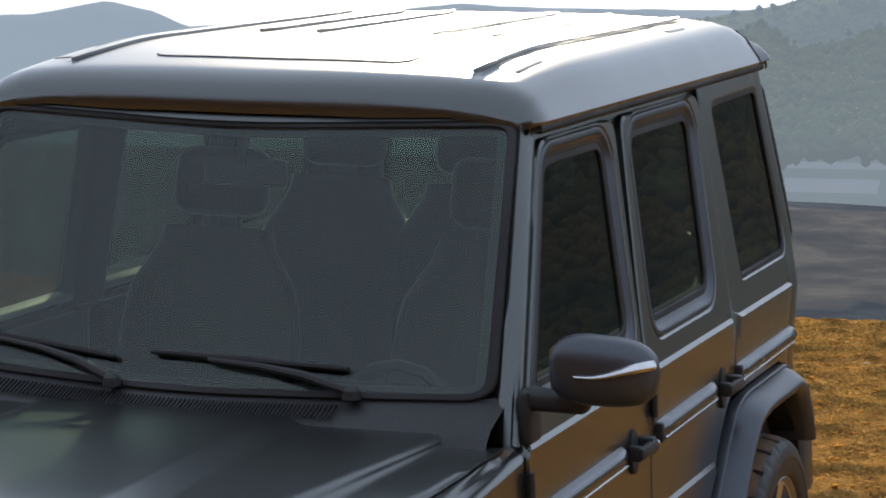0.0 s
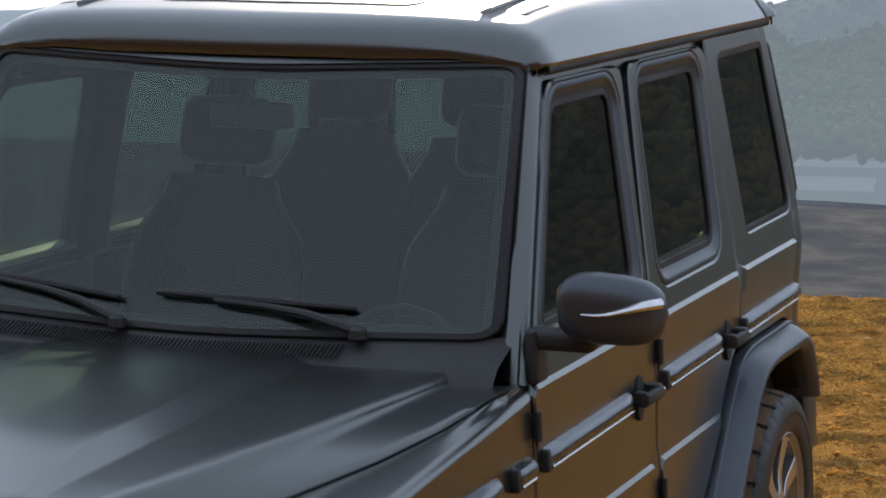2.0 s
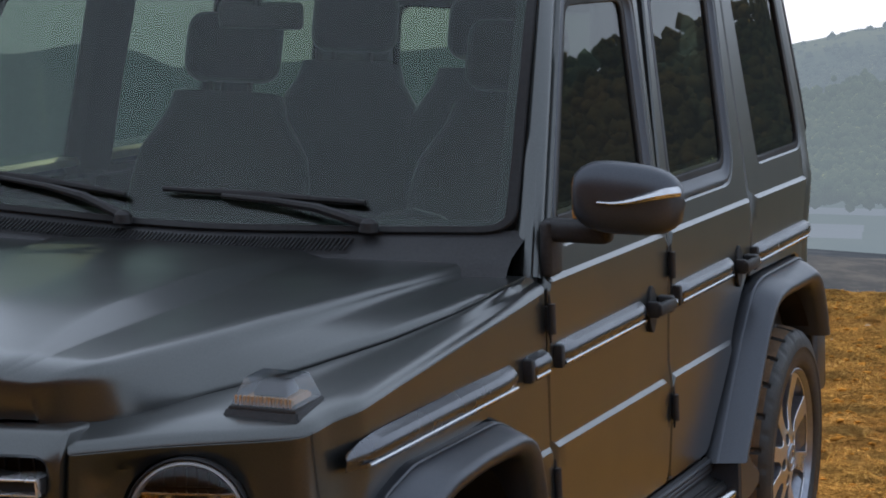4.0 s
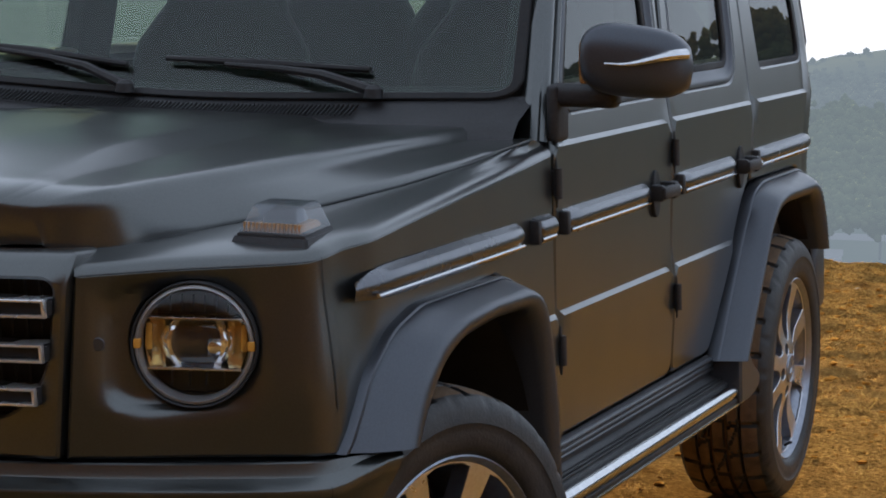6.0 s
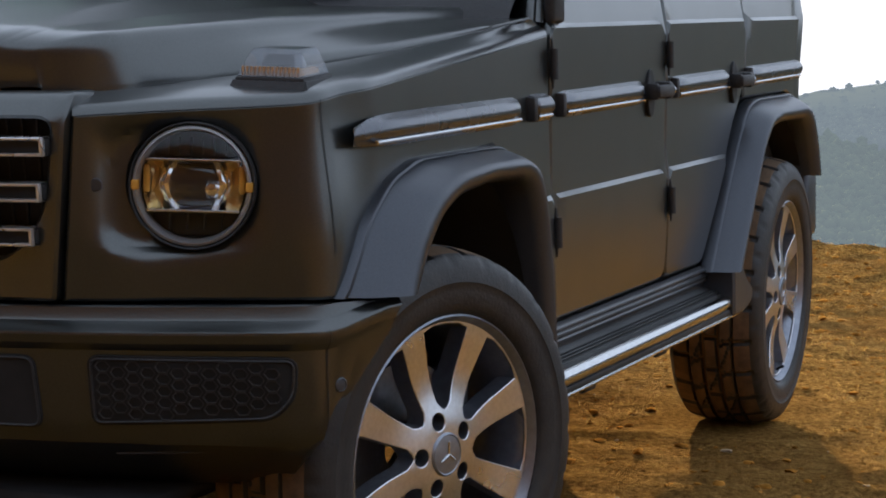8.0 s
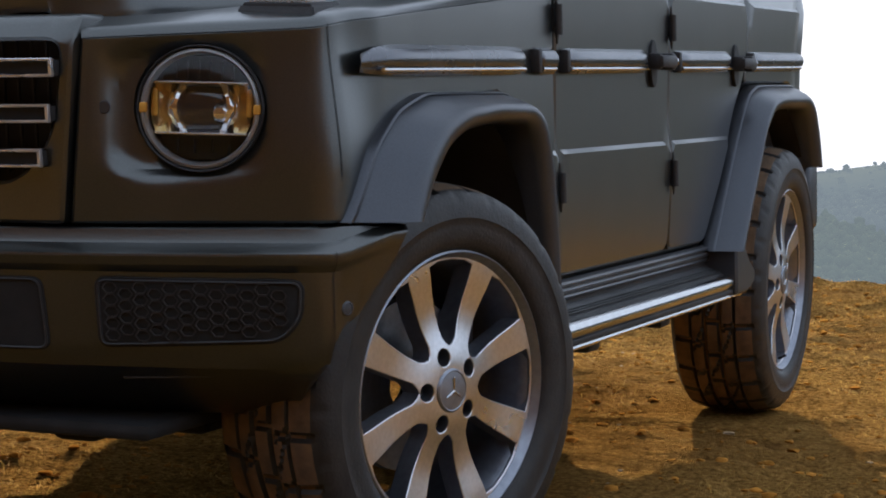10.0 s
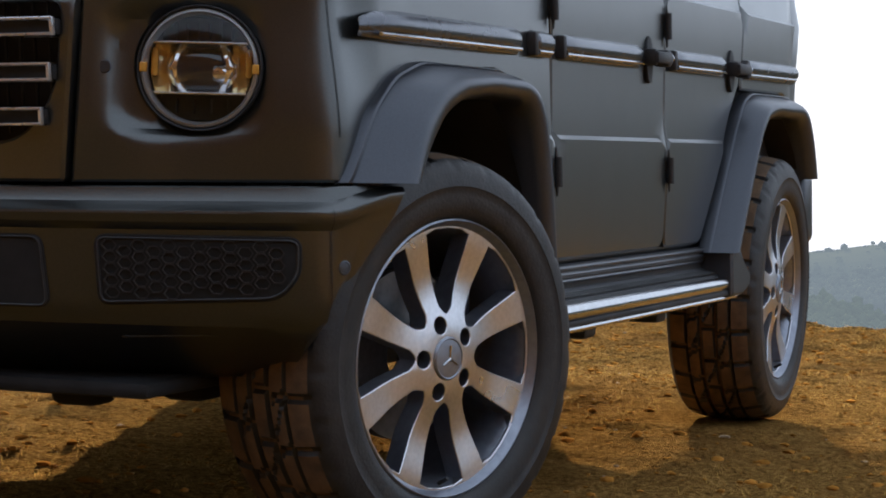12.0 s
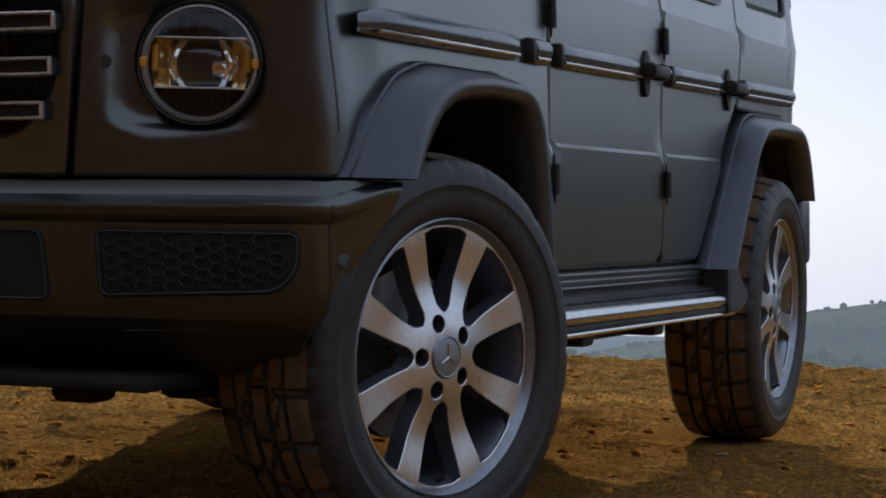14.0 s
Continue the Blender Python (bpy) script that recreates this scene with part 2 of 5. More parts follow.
def sheet(outline, holes, place, depth=0.02, step=0.06, edge=0.005, levels=(), back=True):
    """A panel with rounded edges and real thickness: an outline with holes in the plane (u, v), laid on a surface by place(u, v, depth)."""
    loops = [dense(outline, step)] + [dense(h, step) for h in holes]
    pts, edges, rim = [], [], 0
    for lp in loops:
        k = len(pts)
        pts += lp
        edges += [(k + i, k + (i + 1) % len(lp)) for i in range(len(lp))]
    rim = len(pts)
    inner, ringed = [], []
    for i, lp in enumerate(loops):
        ring = offset(lp, edge if i == 0 else -edge)
        ok = [inside(p, loops[0]) and not any(inside(p, h) for h in loops[1:]) for p in ring]
        at = {}
        for k, p in enumerate(ring):
            if ok[k]:
                at[k] = len(inner)
                inner.append(p)
        ringed += [(at[k], at[(k + 1) % len(ring)]) for k in range(len(ring)) if ok[k] and ok[(k + 1) % len(ring)]]
    far = [offset(loops[0], edge * 2.2)] + [offset(h, -edge * 2.2) for h in loops[1:]]
    us, vs = [p[0] for p in loops[0]], [p[1] for p in loops[0]]
    nu, nv = int((max(us) - min(us)) / step) + 1, int((max(vs) - min(vs)) / step) + 1
    rowsv = [min(vs) + (max(vs) - min(vs)) * (j + 0.5) / nv for j in range(nv)] + list(levels)
    for i in range(nu):
        for v in rowsv:
            p = (min(us) + (max(us) - min(us)) * (i + 0.5) / nu, v)
            if inside(p, far[0]) and not any(inside(p, h) for h in far[1:]):
                inner.append(p)
    edges += [(rim + a, rim + b) for a, b in ringed]
    vo, eo, fo, vorig, _, _ = delaunay_2d_cdt([Vector(p) for p in pts + inner], edges, [], 0, 1e-7)
    fo = [f for f in fo if len(f) == 3 and keep(vo, f, loops)]
    bm = bmesh.new()
    onrim = [any(k < rim for k in o) for o in vorig]
    front = [bm.verts.new(place(v[0], v[1], edge * 0.8 if r else 0.0)) for v, r in zip(vo, onrim)]
    behind = [bm.verts.new(place(v[0], v[1], depth)) if (back or r) else None for v, r in zip(vo, onrim)]
    count = {}
    for f in fo:
        bm.faces.new([front[i] for i in f])
        if back:
            bm.faces.new([behind[i] for i in reversed(f)])
        for a, b in zip(f, list(f[1:]) + [f[0]]):
            count[(a, b)] = 1
    for a, b in count:
        if (b, a) not in count:
            fc = bm.faces.new([front[b], front[a], behind[a], behind[b]])
            fc.material_index = 1
    bmesh.ops.delete(bm, geom=[v for v in bm.verts if not v.link_faces], context='VERTS')
    # the front must face away from the back
    bmesh.ops.recalc_face_normals(bm, faces=bm.faces) if back else None
    if not back:
        bm.faces.ensure_lookup_table()
        f = bm.faces[0]
        c = f.calc_center_median()
        d = Vector(place(*[sum(vo[i][k] for i in fo[0]) / 3 for k in (0, 1)], depth)) - c
        f.normal_update()
        if f.normal.dot(d) > 0:
            bmesh.ops.reverse_faces(bm, faces=bm.faces)
    return bm


def smooth(a, b, x):
    t = max(0.0, min(1.0, (x - a) / (b - a)))
    return t * t * (3 - 2 * t)


def lerp_table(tab, x):
    for (a, va), (b, vb) in zip(tab, tab[1:]):
        if x <= b:
            t = max(0.0, (x - a) / (b - a))
            return va + (vb - va) * t
    return tab[-1][1]

# ---- the vehicle: y = 0 at the front axle, +y to its tail, z = 0 where the tyres stand ----
car = tagged(new("car"), "boxy matte graphite off-road car parked on dry hilltop dirt", "car")
BODY["on"] = True
PROFILE = [(0.50, 0.862), (0.56, 0.872), (0.70, 0.882), (0.807, 0.886), (0.816, 0.876), (0.95, 0.878), (1.05, 0.882), (1.174, 0.886), (1.183, 0.874), (1.30, 0.860), (1.84, 0.792), (1.90, 0.784)]
LEVELS = (0.797, 0.807, 0.816, 0.826, 1.162, 1.174, 1.183, 1.196)
A_LO, A_HI = (0.83, 1.185), (1.215, 1.825)      # front edge of the door frame, along the windscreen pillar


def side_x(z):
    return lerp_table(PROFILE, z)


def on_side(y, z, d):
    tail = 0.05 * smooth(3.20, 3.31, y) ** 2
    return (side_x(z) - d - tail, y, z)


FRONT_ARCH = [(-0.385, 0.70), (-0.28, 0.846), (-0.17, 0.915), (-0.04, 0.945), (0.42, 0.945), (0.52, 0.91), (0.575, 0.80), (0.60, 0.62), (0.605, 0.50)]
REAR_ARCH = [(2.10, 0.50), (2.25, 0.65), (2.45, 0.85), (2.56, 0.935), (2.66, 0.955), (3.12, 0.955), (3.20, 0.93), (3.25, 0.85), (3.28, 0.70)]

# doors, pillars and quarter panels
fwin = rounded([(0.965, 1.285), (1.675, 1.285), (1.695, 1.775), (1.245, 1.775)], [0.03, 0.05, 0.06, 0.05], 5)
fdoor = rounded([(0.811, 0.545), (1.742, 0.545), (1.742, 1.20), (1.785, 1.825), A_HI, A_LO, (0.811, 1.16)], [0.02, 0.05, 0.3, 0.05, 0.05, 0.02, 0.01], 5)
rwin = rounded([(1.885, 1.285), (2.435, 1.285), (2.470, 1.775), (1.918, 1.775)], [0.05, 0.06, 0.06, 0.06], 5)
rdoor = rounded([(1.749, 0.545), (2.12, 0.545), (2.30, 0.74), (2.47, 0.91), (2.568, 0.985), (2.592, 1.20), (2.568, 1.825), (1.845, 1.825), (1.752, 1.20)], [0.04, 0.03, 0.1, 0.1, 0.05, 0.2, 0.06, 0.05, 0.3], 5)
qwin = rounded([(2.748, 1.268), (3.222, 1.270), (3.238, 1.794), (2.680, 1.790)], [0.03, 0.05, 0.05, 0.05], 5)
quarter = rounded([(2.575, 0.96), (3.13, 0.96), (3.21, 0.93), (3.26, 0.84), (3.285, 0.66), (3.315, 0.66), (3.315, 1.86), (2.575, 1.86), (2.60, 1.20)], [0.01, 0.03, 0.05, 0.05, 0.01, 0.02, 0.02, 0.01, 0.2], 4)

for name, outline, win in (("front_door", fdoor, fwin), ("rear_door", rdoor, rwin), ("quarter_panel", quarter, qwin)):
    doors = both(name, sheet(outline, [offset(win, -0.045)] if name != "quarter_panel" else [win], on_side, 0.035, 0.06, 0.006, LEVELS, back=False), PAINT, car)
    for s, d in zip((1, -1), doors):
        def flip(b, s=s):
            if s > 0:
                return b
            o = flipped(b)
            b.free()
            return o
        deep = 0.004 if name == "quarter_panel" else 0.012
        if name != "quarter_panel":
            # pressed frame that leans in towards the glass
            base = dense(win, 0.03)
            outer = offset(base, -0.0445)
            gridrows = []
            for t, dep in ((0, 0.006), (0.08, 0.001), (0.25, 0.0), (0.42, 0.001), (0.55, 0.006), (0.75, 0.009), (0.92, 0.011), (1.0, 0.018)):
                gridrows.append([on_side(o[0] + (b[0] - o[0]) * t, o[1] + (b[1] - o[1]) * t, dep) for o, b in zip(outer, base)])
            part("window_frame", flip(grid(gridrows, close_v=True)), PAINT_FLARE, d)
        seal_in = offset(win, 0.016)
        part("window_seal", flip(sheet(offset(win, -0.004), [seal_in], lambda y, z, dd: on_side(y, z, deep + dd), 0.015, 0.06, 0.003)), RUBBER_TRIM, d)
        part("window_pane", flip(sheet(offset(win, 0.004), [], lambda y, z, dd: on_side(y, z, deep + 0.007 + dd), 0.005, 0.25, 0.002)), REAR_GLASS if name == "quarter_panel" else SIDE_GLASS, d)

# pillar posts and sills behind the door gaps
sill = [(0.62, 0.50), (2.14, 0.50), (2.55, 0.98), (2.66, 1.20), (2.64, 1.87), (1.20, 1.87), (0.80, 1.19), (0.62, 1.10)]
back_holes = [offset(fwin, -0.02), offset(rwin, -0.02)]
both("door_aperture", sheet(sill, back_holes, lambda y, z, d: on_side(y, z, 0.022 + d), 0.02, 0.09, 0.004, back=False), PAINT, car)

# mouldings, hinges and handles along the side
STRIP_SECTION = [(0.878, -0.027), (0.893, -0.027), (0.897, -0.020), (0.897, -0.012), (0.902, -0.010), (0.906, 0.0), (0.905, 0.012), (0.898, 0.022), (0.878, 0.030)]
for name, a, b in (("side_moulding", -0.300, 0.555), ("side_moulding", 0.655, 0.765), ("side_moulding", 0.855, 1.495), ("side_moulding", 1.80, 2.335), ("side_moulding", 2.60, 3.335)):
    za, zb = 1.003 + 0.006 * a, 1.003 + 0.006 * b
    rows = []
    n = 14
    for i in range(n + 1):
        y = a + (b - a) * i / n
        slim = (0.30, 0.75, 0.95)[i] if a < 0 and i < 3 else 1.0
        tail = 0.05 * smooth(3.20, 3.33, y) ** 2
        rows.append([(0.876 + (x - 0.876) * slim - tail - (0.008 if i in (0, n) and k not in (0, len(STRIP_SECTION) - 1) else 0), y, za + (zb - za) * i / n + dz * (0.4 + 0.6 * slim) - 0.008 * (1 - slim)) for k, (x, dz) in enumerate(STRIP_SECTION)])
    bm = grid(rows)
    bmesh.ops.holes_fill(bm, edges=bm.edges)
    bmesh.ops.recalc_face_normals(bm, faces=bm.faces)
    l, r = both(name, bm, STRIP, car, "satin side moulding")
    for s, ob in ((1, l), (-1, r)):
        capb = box(s * 0.886, a - 0.004 if a > 0 else a + 0.004, za, 0.030, 0.022, 0.052, 0.006)
        if a > 0:
            part("end_cap", capb, PLASTIC, ob)
        else:
            capb.free()
        # thin bright line inlaid in the moulding
        part("bright_inlay", tube([(s * 0.8985, a + (0.05 if a < 0 else 0.01), za - 0.016), (s * 0.8985, b - (0.12 if b > 3 else 0.01), zb - 0.016)], 0.0045, 8), CHROME, ob)
for y, z, h in ((0.800, 1.098, 0.066), (1.745, 1.098, 0.066), (0.800, 0.737, 0.064), (1.745, 0.737, 0.064)):
    both("hinge", joined(tube([(0.893, y, z - h / 2), (0.893, y, z + h / 2)], 0.0095, 12), tube([(0.889, y, z - h / 2 - 0.020), (0.889, y, z - h / 2)], [0.002, 0.004], 8), tube([(0.889, y, z + h / 2), (0.889, y, z + h / 2 + 0.020)], [0.004, 0.002], 8), box(0.882, y + 0.004, z, 0.02, 0.016, h * 0.8, 0.004)), PLASTIC, car, "black exposed door hinge")
for y in (1.585, 2.435):
    z = 1.012
    oval = [(y + 0.03 * math.cos(a), z - 0.004 + 0.058 * math.sin(a)) for a in [2 * math.pi * k / 24 for k in range(24)]]
    l, r = both("door_handle", sheet(oval, [], lambda yy, zz, d: (0.8885 - d, yy, zz), 0.01, 0.02, 0.002), RUBBER_TRIM, car, "black pull handle with push button")
    for s, ob in ((1, l), (-1, r)):
        part("grip", joined(box(s * 0.918, y + 0.012, z + 0.002, 0.018, 0.135, 0.030, 0.006), box(s * 0.903, y - 0.045, z + 0.002, 0.034, 0.022, 0.040, 0.006), box(s * 0.903, y + 0.062, z + 0.002, 0.040, 0.034, 0.042, 0.006)), PLASTIC, ob)
        part("push_button", lathe([(0.0, 0.0), (0.0, 0.011), (0.006, 0.012), (0.012, 0.010), (0.012, 0.0)], 16), CHROME, ob, "chrome push button", pose(s * 0.916, y + 0.080, z + 0.002, 0, 0, 90 if s > 0 else 90))

# ---- front wings ----
PLAN = [(0.474, -0.575), (0.52, -0.545), (0.60, -0.500), (0.70, -0.460), (0.775, -0.434), (0.825, -0.414), (0.850, -0.398), (0.864, -0.372), (0.870, -0.325), (0.874, -0.22), (0.878, -0.10), (0.880, 0.05), (0.882, 0.25), (0.884, 0.45), (0.884, 0.62), (0.884, 0.805)]
plan_len = [0.0]
for p, q in zip(PLAN, PLAN[1:]):
    plan_len.append(plan_len[-1] + math.dist(p, q))
U_END = plan_len[-1]


def along(u):
    u = max(0.0, min(U_END, u))
    for i in range(len(PLAN) - 1):
        if u <= plan_len[i + 1] + 1e-9:
            t = (u - plan_len[i]) / (plan_len[i + 1] - plan_len[i])
            return Vector(PLAN[i]).lerp(Vector(PLAN[i + 1]), t)


def plan_pose(u):
    p = (along(u) + along(u - 0.02) + along(u + 0.02)) / 3
    d = (along(u + 0.02) - along(u - 0.02)).normalized()
    return p, Vector((d.y, -d.x))        # outward normal


def u_of_y(y):
    lo, hi = 0.0, U_END
    for _ in range(40):
        mid = (lo + hi) / 2
        if along(mid)[1] < y:
            lo = mid
        else:
            hi = mid
    return lo


U_SEAM = u_of_y(-0.372)
LAMP_U, LAMP_Z = 0.200, 0.921


def edge_z(u):
    """Height of the wing's upper edge."""
    y = along(u)[1]
    return lerp_table([(-0.60, 1.055), (-0.45, 1.068), (-0.28, 1.088), (0.10, 1.118), (0.42, 1.143), (0.83, 1.176)], y)


def on_wing(u, z, d):
    p, nrm = plan_pose(u)
    lean = 0.020 * smooth(0.80, 1.06, z) * (1 - smooth(0.50, 0.62, u))
    tuck = 0.008 * max(0.0, min(1.0, (z - 0.807) / 0.009)) * smooth(0.6, 0.8, u) - 0.004 * smooth(0.6, 0.8, u)
    # scooped pocket round the headlamp
    pu, pz = abs(u - 0.180) / 0.146, abs(z - 0.917) / 0.126
    q = (pu ** 5 + pz ** 5) ** 0.2
    pocket = 0.024 * (1 - smooth(0.74, 1.0, q)) * (0.30 + 0.70 * smooth(0.12, -0.14, (u - 0.180)))
    k = p - nrm * (d + lean + pocket + tuck)
    return (k[0] - 0.042 * (1.06 - z) / 0.33 * (1 - smooth(0.0, 0.10, u)), k[1], z)


lamp_hole = [(LAMP_U + 0.108 * math.cos(2 * math.pi * k / 40), LAMP_Z + 0.108 * math.sin(2 * math.pi * k / 40)) for k in range(40)]
WING_ARCH = [(-0.345, 0.70), (-0.24, 0.826), (-0.14, 0.897), (-0.03, 0.925)] + FRONT_ARCH[4:]
ua = [(u_of_y(y), z) for y, z in WING_ARCH]
wing = [(0.0, 0.722)] + [(ua[0][0], 0.722)] + ua[1:-1] + [(u_of_y(0.605), 0.545), (U_END - 0.004, 0.545)] + [(u, edge_z(u) - 0.012) for u in [U_END - 0.004 - (U_END - 0.004) * k / 24 for k in range(25)]]
wings = both("front_wing", sheet(wing, [lamp_hole], on_wing, 0.02, 0.015, 0.005, (0.807, 0.816), back=False), PAINT, car)
# panel joint behind the corner of each wing
rows = [[on_wing(U_SEAM + du, 0.80 + 0.265 * k / 12, -0.0012) for du in (-0.0014, 0.0014)] for k in range(13)]
both("wing_joint", grid(rows), RUBBER_TRIM, car)
SEAM = [(0.0, (0.452, -0.462, 1.082)), (0.25, (0.518, -0.372, 1.088)), (0.52, (0.585, -0.215, 1.100)), (0.80, (0.675, -0.02, 1.113)), (1.10, (0.760, 0.22, 1.135)), (1.35, (0.815, 0.42, 1.157)), (U_END + 0.01, (0.862, 0.72, 1.188))]


def seam(u):
    for (a, p), (b, q) in zip(SEAM, SEAM[1:]):
        if u <= b:
            return Vector(p).lerp(Vector(q), (u - a) / (b - a))
    return Vector(SEAM[-1][1])


rows = []
for k in range(61):
    u = (U_END - 0.004) * k / 60
    s, z = seam(u), edge_z(u)
    row = [Vector(on_wing(u, z - 0.014, 0.0)), Vector(on_wing(u, z - 0.006, 0.003)), Vector(on_wing(u, z + 0.001, 0.010)), Vector(on_wing(u, z + 0.006, 0.022))]
    a = row[-1]
    for t in (0.12, 0.3, 0.5, 0.7, 0.88, 0.97):
        row.append(a.lerp(s, t) + Vector((0, 0, 0.010 * math.sin(math.pi * t) * smooth(0.0, 0.3, u / U_END))))
    row += [s, s - Vector((0, 0, 0.03))]
    rows.append(row)
bm = grid(rows)
bmesh.ops.recalc_face_normals(bm, faces=bm.faces)
both("wing_top", bm, PAINT, car, angle=50)

# turn signal on each wing
for s in (1, -1):
    m = pose(s * 0.747, -0.298, 1.093, 3, 0, 0)
    def frustum(w, d, z0, w2, d2, z1, sh=0.0):
        bm = bmesh.new()
        a = [bm.verts.new(p) for p in ((-w, -d, z0), (w, -d, z0), (w, d, z0), (-w, d, z0))]
        b = [bm.verts.new(p) for p in ((-w2, -d2 + sh, z1), (w2, -d2 + sh, z1), (w2, d2 + sh, z1), (-w2, d2 + sh, z1))]
        for i in range(4):
            bm.faces.new((a[i], a[(i + 1) % 4], b[(i + 1) % 4], b[i]))
        bm.faces.new(b), bm.faces.new(a[::-1])
        bmesh.ops.bevel(bm, geom=bm.edges[:], offset=0.003, segments=2, affect="EDGES")
        return bm
    base = joined(frustum(0.077, 0.076, -0.014, 0.068, 0.064, 0.010), box(0, 0, 0.008, 0.130, 0.126, 0.012, 0.004))
    sig = part("turn_signal", base, PLASTIC, car, "clear turn signal on black base", m)

    part("lens", frustum(0.064, 0.060, 0.012, 0.046, 0.038, 0.060, 0.006), FROST, sig, "clear ribbed lens")
    part("reflector", joined(frustum(0.050, 0.050, 0.014, 0.046, 0.046, 0.026), *[box(-0.054 + 0.008 * k, -0.052, 0.022, 0.004, 0.006, 0.018, 0.001, 1) for k in range(14)]), [PALE_AMBER], sig)
    part("inner_shell", frustum(0.034, 0.030, 0.026, 0.026, 0.020, 0.050, 0.004), DARK_LENS, sig)

# headlamps
p0, n0 = plan_pose(LAMP_U)
for s in (1, -1):
    c = Vector(on_wing(LAMP_U, LAMP_Z, 0.0))
    nrm = Vector((s * n0.x * 0.75, n0.y, 0)).normalized()
    rot = Matrix((nrm, Vector((0, 0, 1)).cross(nrm), Vector((0, 0, 1)))).transposed().to_4x4()
    m = Matrix.Translation((s * c.x, c.y, c.z)) @ rot
    lamp = part("headlamp", lathe([(-0.09, 0.0), (-0.09, 0.06), (-0.07, 0.092), (-0.02, 0.109), (0.022, 0.110), (0.027, 0.1085), (0.024, 0.106), (-0.02, 0.103), (-0.06, 0.085), (-0.075, 0.0)], 56), PLASTIC, car, "round headlamp with light ring", m)
    part("light_ring", lathe([(-0.01, 0.0935), (0.018, 0.0945), (0.025, 0.0985), (0.022, 0.1035), (-0.01, 0.106)], 64), RING, lamp, "frosted ring of daytime light")
    z1 = 0.044
    hor = joined(box(-0.010, 0, z1, 0.05, 0.168, 0.0045, 0.0015), box(-0.010, 0, -z1, 0.05, 0.164, 0.0045, 0.0015))
    part("bright_bar", hor, CHROME, lamp)
    for sy in (1, -1):
        rows = []
        for i in range(9):
            v = -1 + 2 * i / 8
            row = []
            for j in range(7):
                t = j / 6
                yy = 0.048 + 0.044 * t
                row.append((-0.045 + 0.044 * t ** 1.5 + 0.010 * v * v, sy * min(yy, math.sqrt(max(1e-6, 0.0885 ** 2 - (v * z1) ** 2))), v * z1))
            rows.append(row)
        part("bowl", grid(rows), GOLD_BOWL, lamp, "outer bowl tinted amber like reflected ground")
        arc = [[(-0.012 - 0.030 * math.sin(math.pi * (i / 8)) , sy * (0.055 + 0.024 * i / 8), z1 * 0.97 * (-1 + j / 5) * (1 - 0.10 * (i / 8))) for i in range(9)] for j in range(11)]
        part("inner_bowl", grid(arc), REFLECTOR, lamp, "silver curved reflector")
        part("amber_reflector", box(0.016, sy * 0.0990, 0.0, 0.020, 0.013, 0.018, 0.003), AMBER, lamp)
        # this strip also paints the ground's warm reflection in amber
        part("amber_strip", box(-0.006, sy * 0.083, 0.010, 0.012, 0.012, 0.050, 0.005, 3), AMBER, lamp)
    barrel = rounded([(-0.053, -0.038), (0.053, -0.038), (0.053, 0.038), (-0.053, 0.038)], 0.030, 6)
    part("projector", sheet(barrel, [], lambda u, v, d: (-0.004 - d - 6.0 * (u * u + v * v), u, v), 0.03, 0.012, 0.002), DARK_LENS, lamp, "dark projector lens")
    part("projector_ring", sheet(offset(barrel, -0.004), [offset(barrel, 0.002)], lambda u, v, d: (-0.016 - d, u, v), 0.04, 0.012, 0.003), ALLOY_GREY, lamp, "silver lens surround")
    for sy in (1, -1):
        # bright bracket curling round the projector
        rows = [[(-0.034 + 0.036 * math.sin(math.pi * j / 8) * (1 - 0.5 * (-1 + i / 5) ** 2), sy * (0.050 + 0.016 * math.cos(math.pi * (j / 8)) - 0.016 * (-1 + i / 5) ** 2), z1 * 0.96 * (-1 + i / 5)) for j in range(9)] for i in range(11)]
        part("bracket", thick(grid(rows), 0.002), REFLECTOR, lamp, "bright curved bracket")
    # bright cap added to make a glint on the projector
    part("lens_glint", lathe([(-0.002, 0.016), (0.004, 0.015), (0.010, 0.010), (0.012, 0.0)], 24), REFLECTOR, lamp, "small bright cap added as a lens glint", pose(-0.012, 0.030, -0.008))
    part("upper_shade", box(-0.045, 0, 0.068, 0.02, 0.15, 0.045, 0.004), LEATHER, lamp)
    part("lower_shade", box(-0.045, 0, -0.068, 0.02, 0.15, 0.045, 0.004), LEATHER, lamp)
    for k in range(6):
        part("fin", box(-0.03, -0.05 + 0.02 * k, 0.066, 0.03, 0.003, 0.030, 0.001, 1), PLASTIC, lamp)
    for k in range(4):
        part("fin", box(-0.03, -0.045 + 0.03 * k, -0.066, 0.03, 0.003, 0.026, 0.001, 1), PLASTIC, lamp)
    part("lens", lathe([(0.020, 0.100), (0.030, 0.085), (0.036, 0.06), (0.040, 0.03), (0.041, 0.0)], 56), CLEAR, lamp)
    part("parking_sensor", lathe([(0.0, 0.0), (0.0, 0.012), (0.003, 0.010), (0.003, 0.0)], 20), PAINT_FLARE, car, "", Matrix.Translation([c2 if i else s * c2 for i, c2 in enumerate(on_wing(0.045, 0.925, -0.002))]) @ rot)

# ---- grille ----
GY = -0.600


def on_grille(x, z, d):
    return (x, GY + d + 0.05 * smooth(1.02, 1.10, z) ** 2 + 0.020 * (abs(x) / 0.47) ** 2, z)


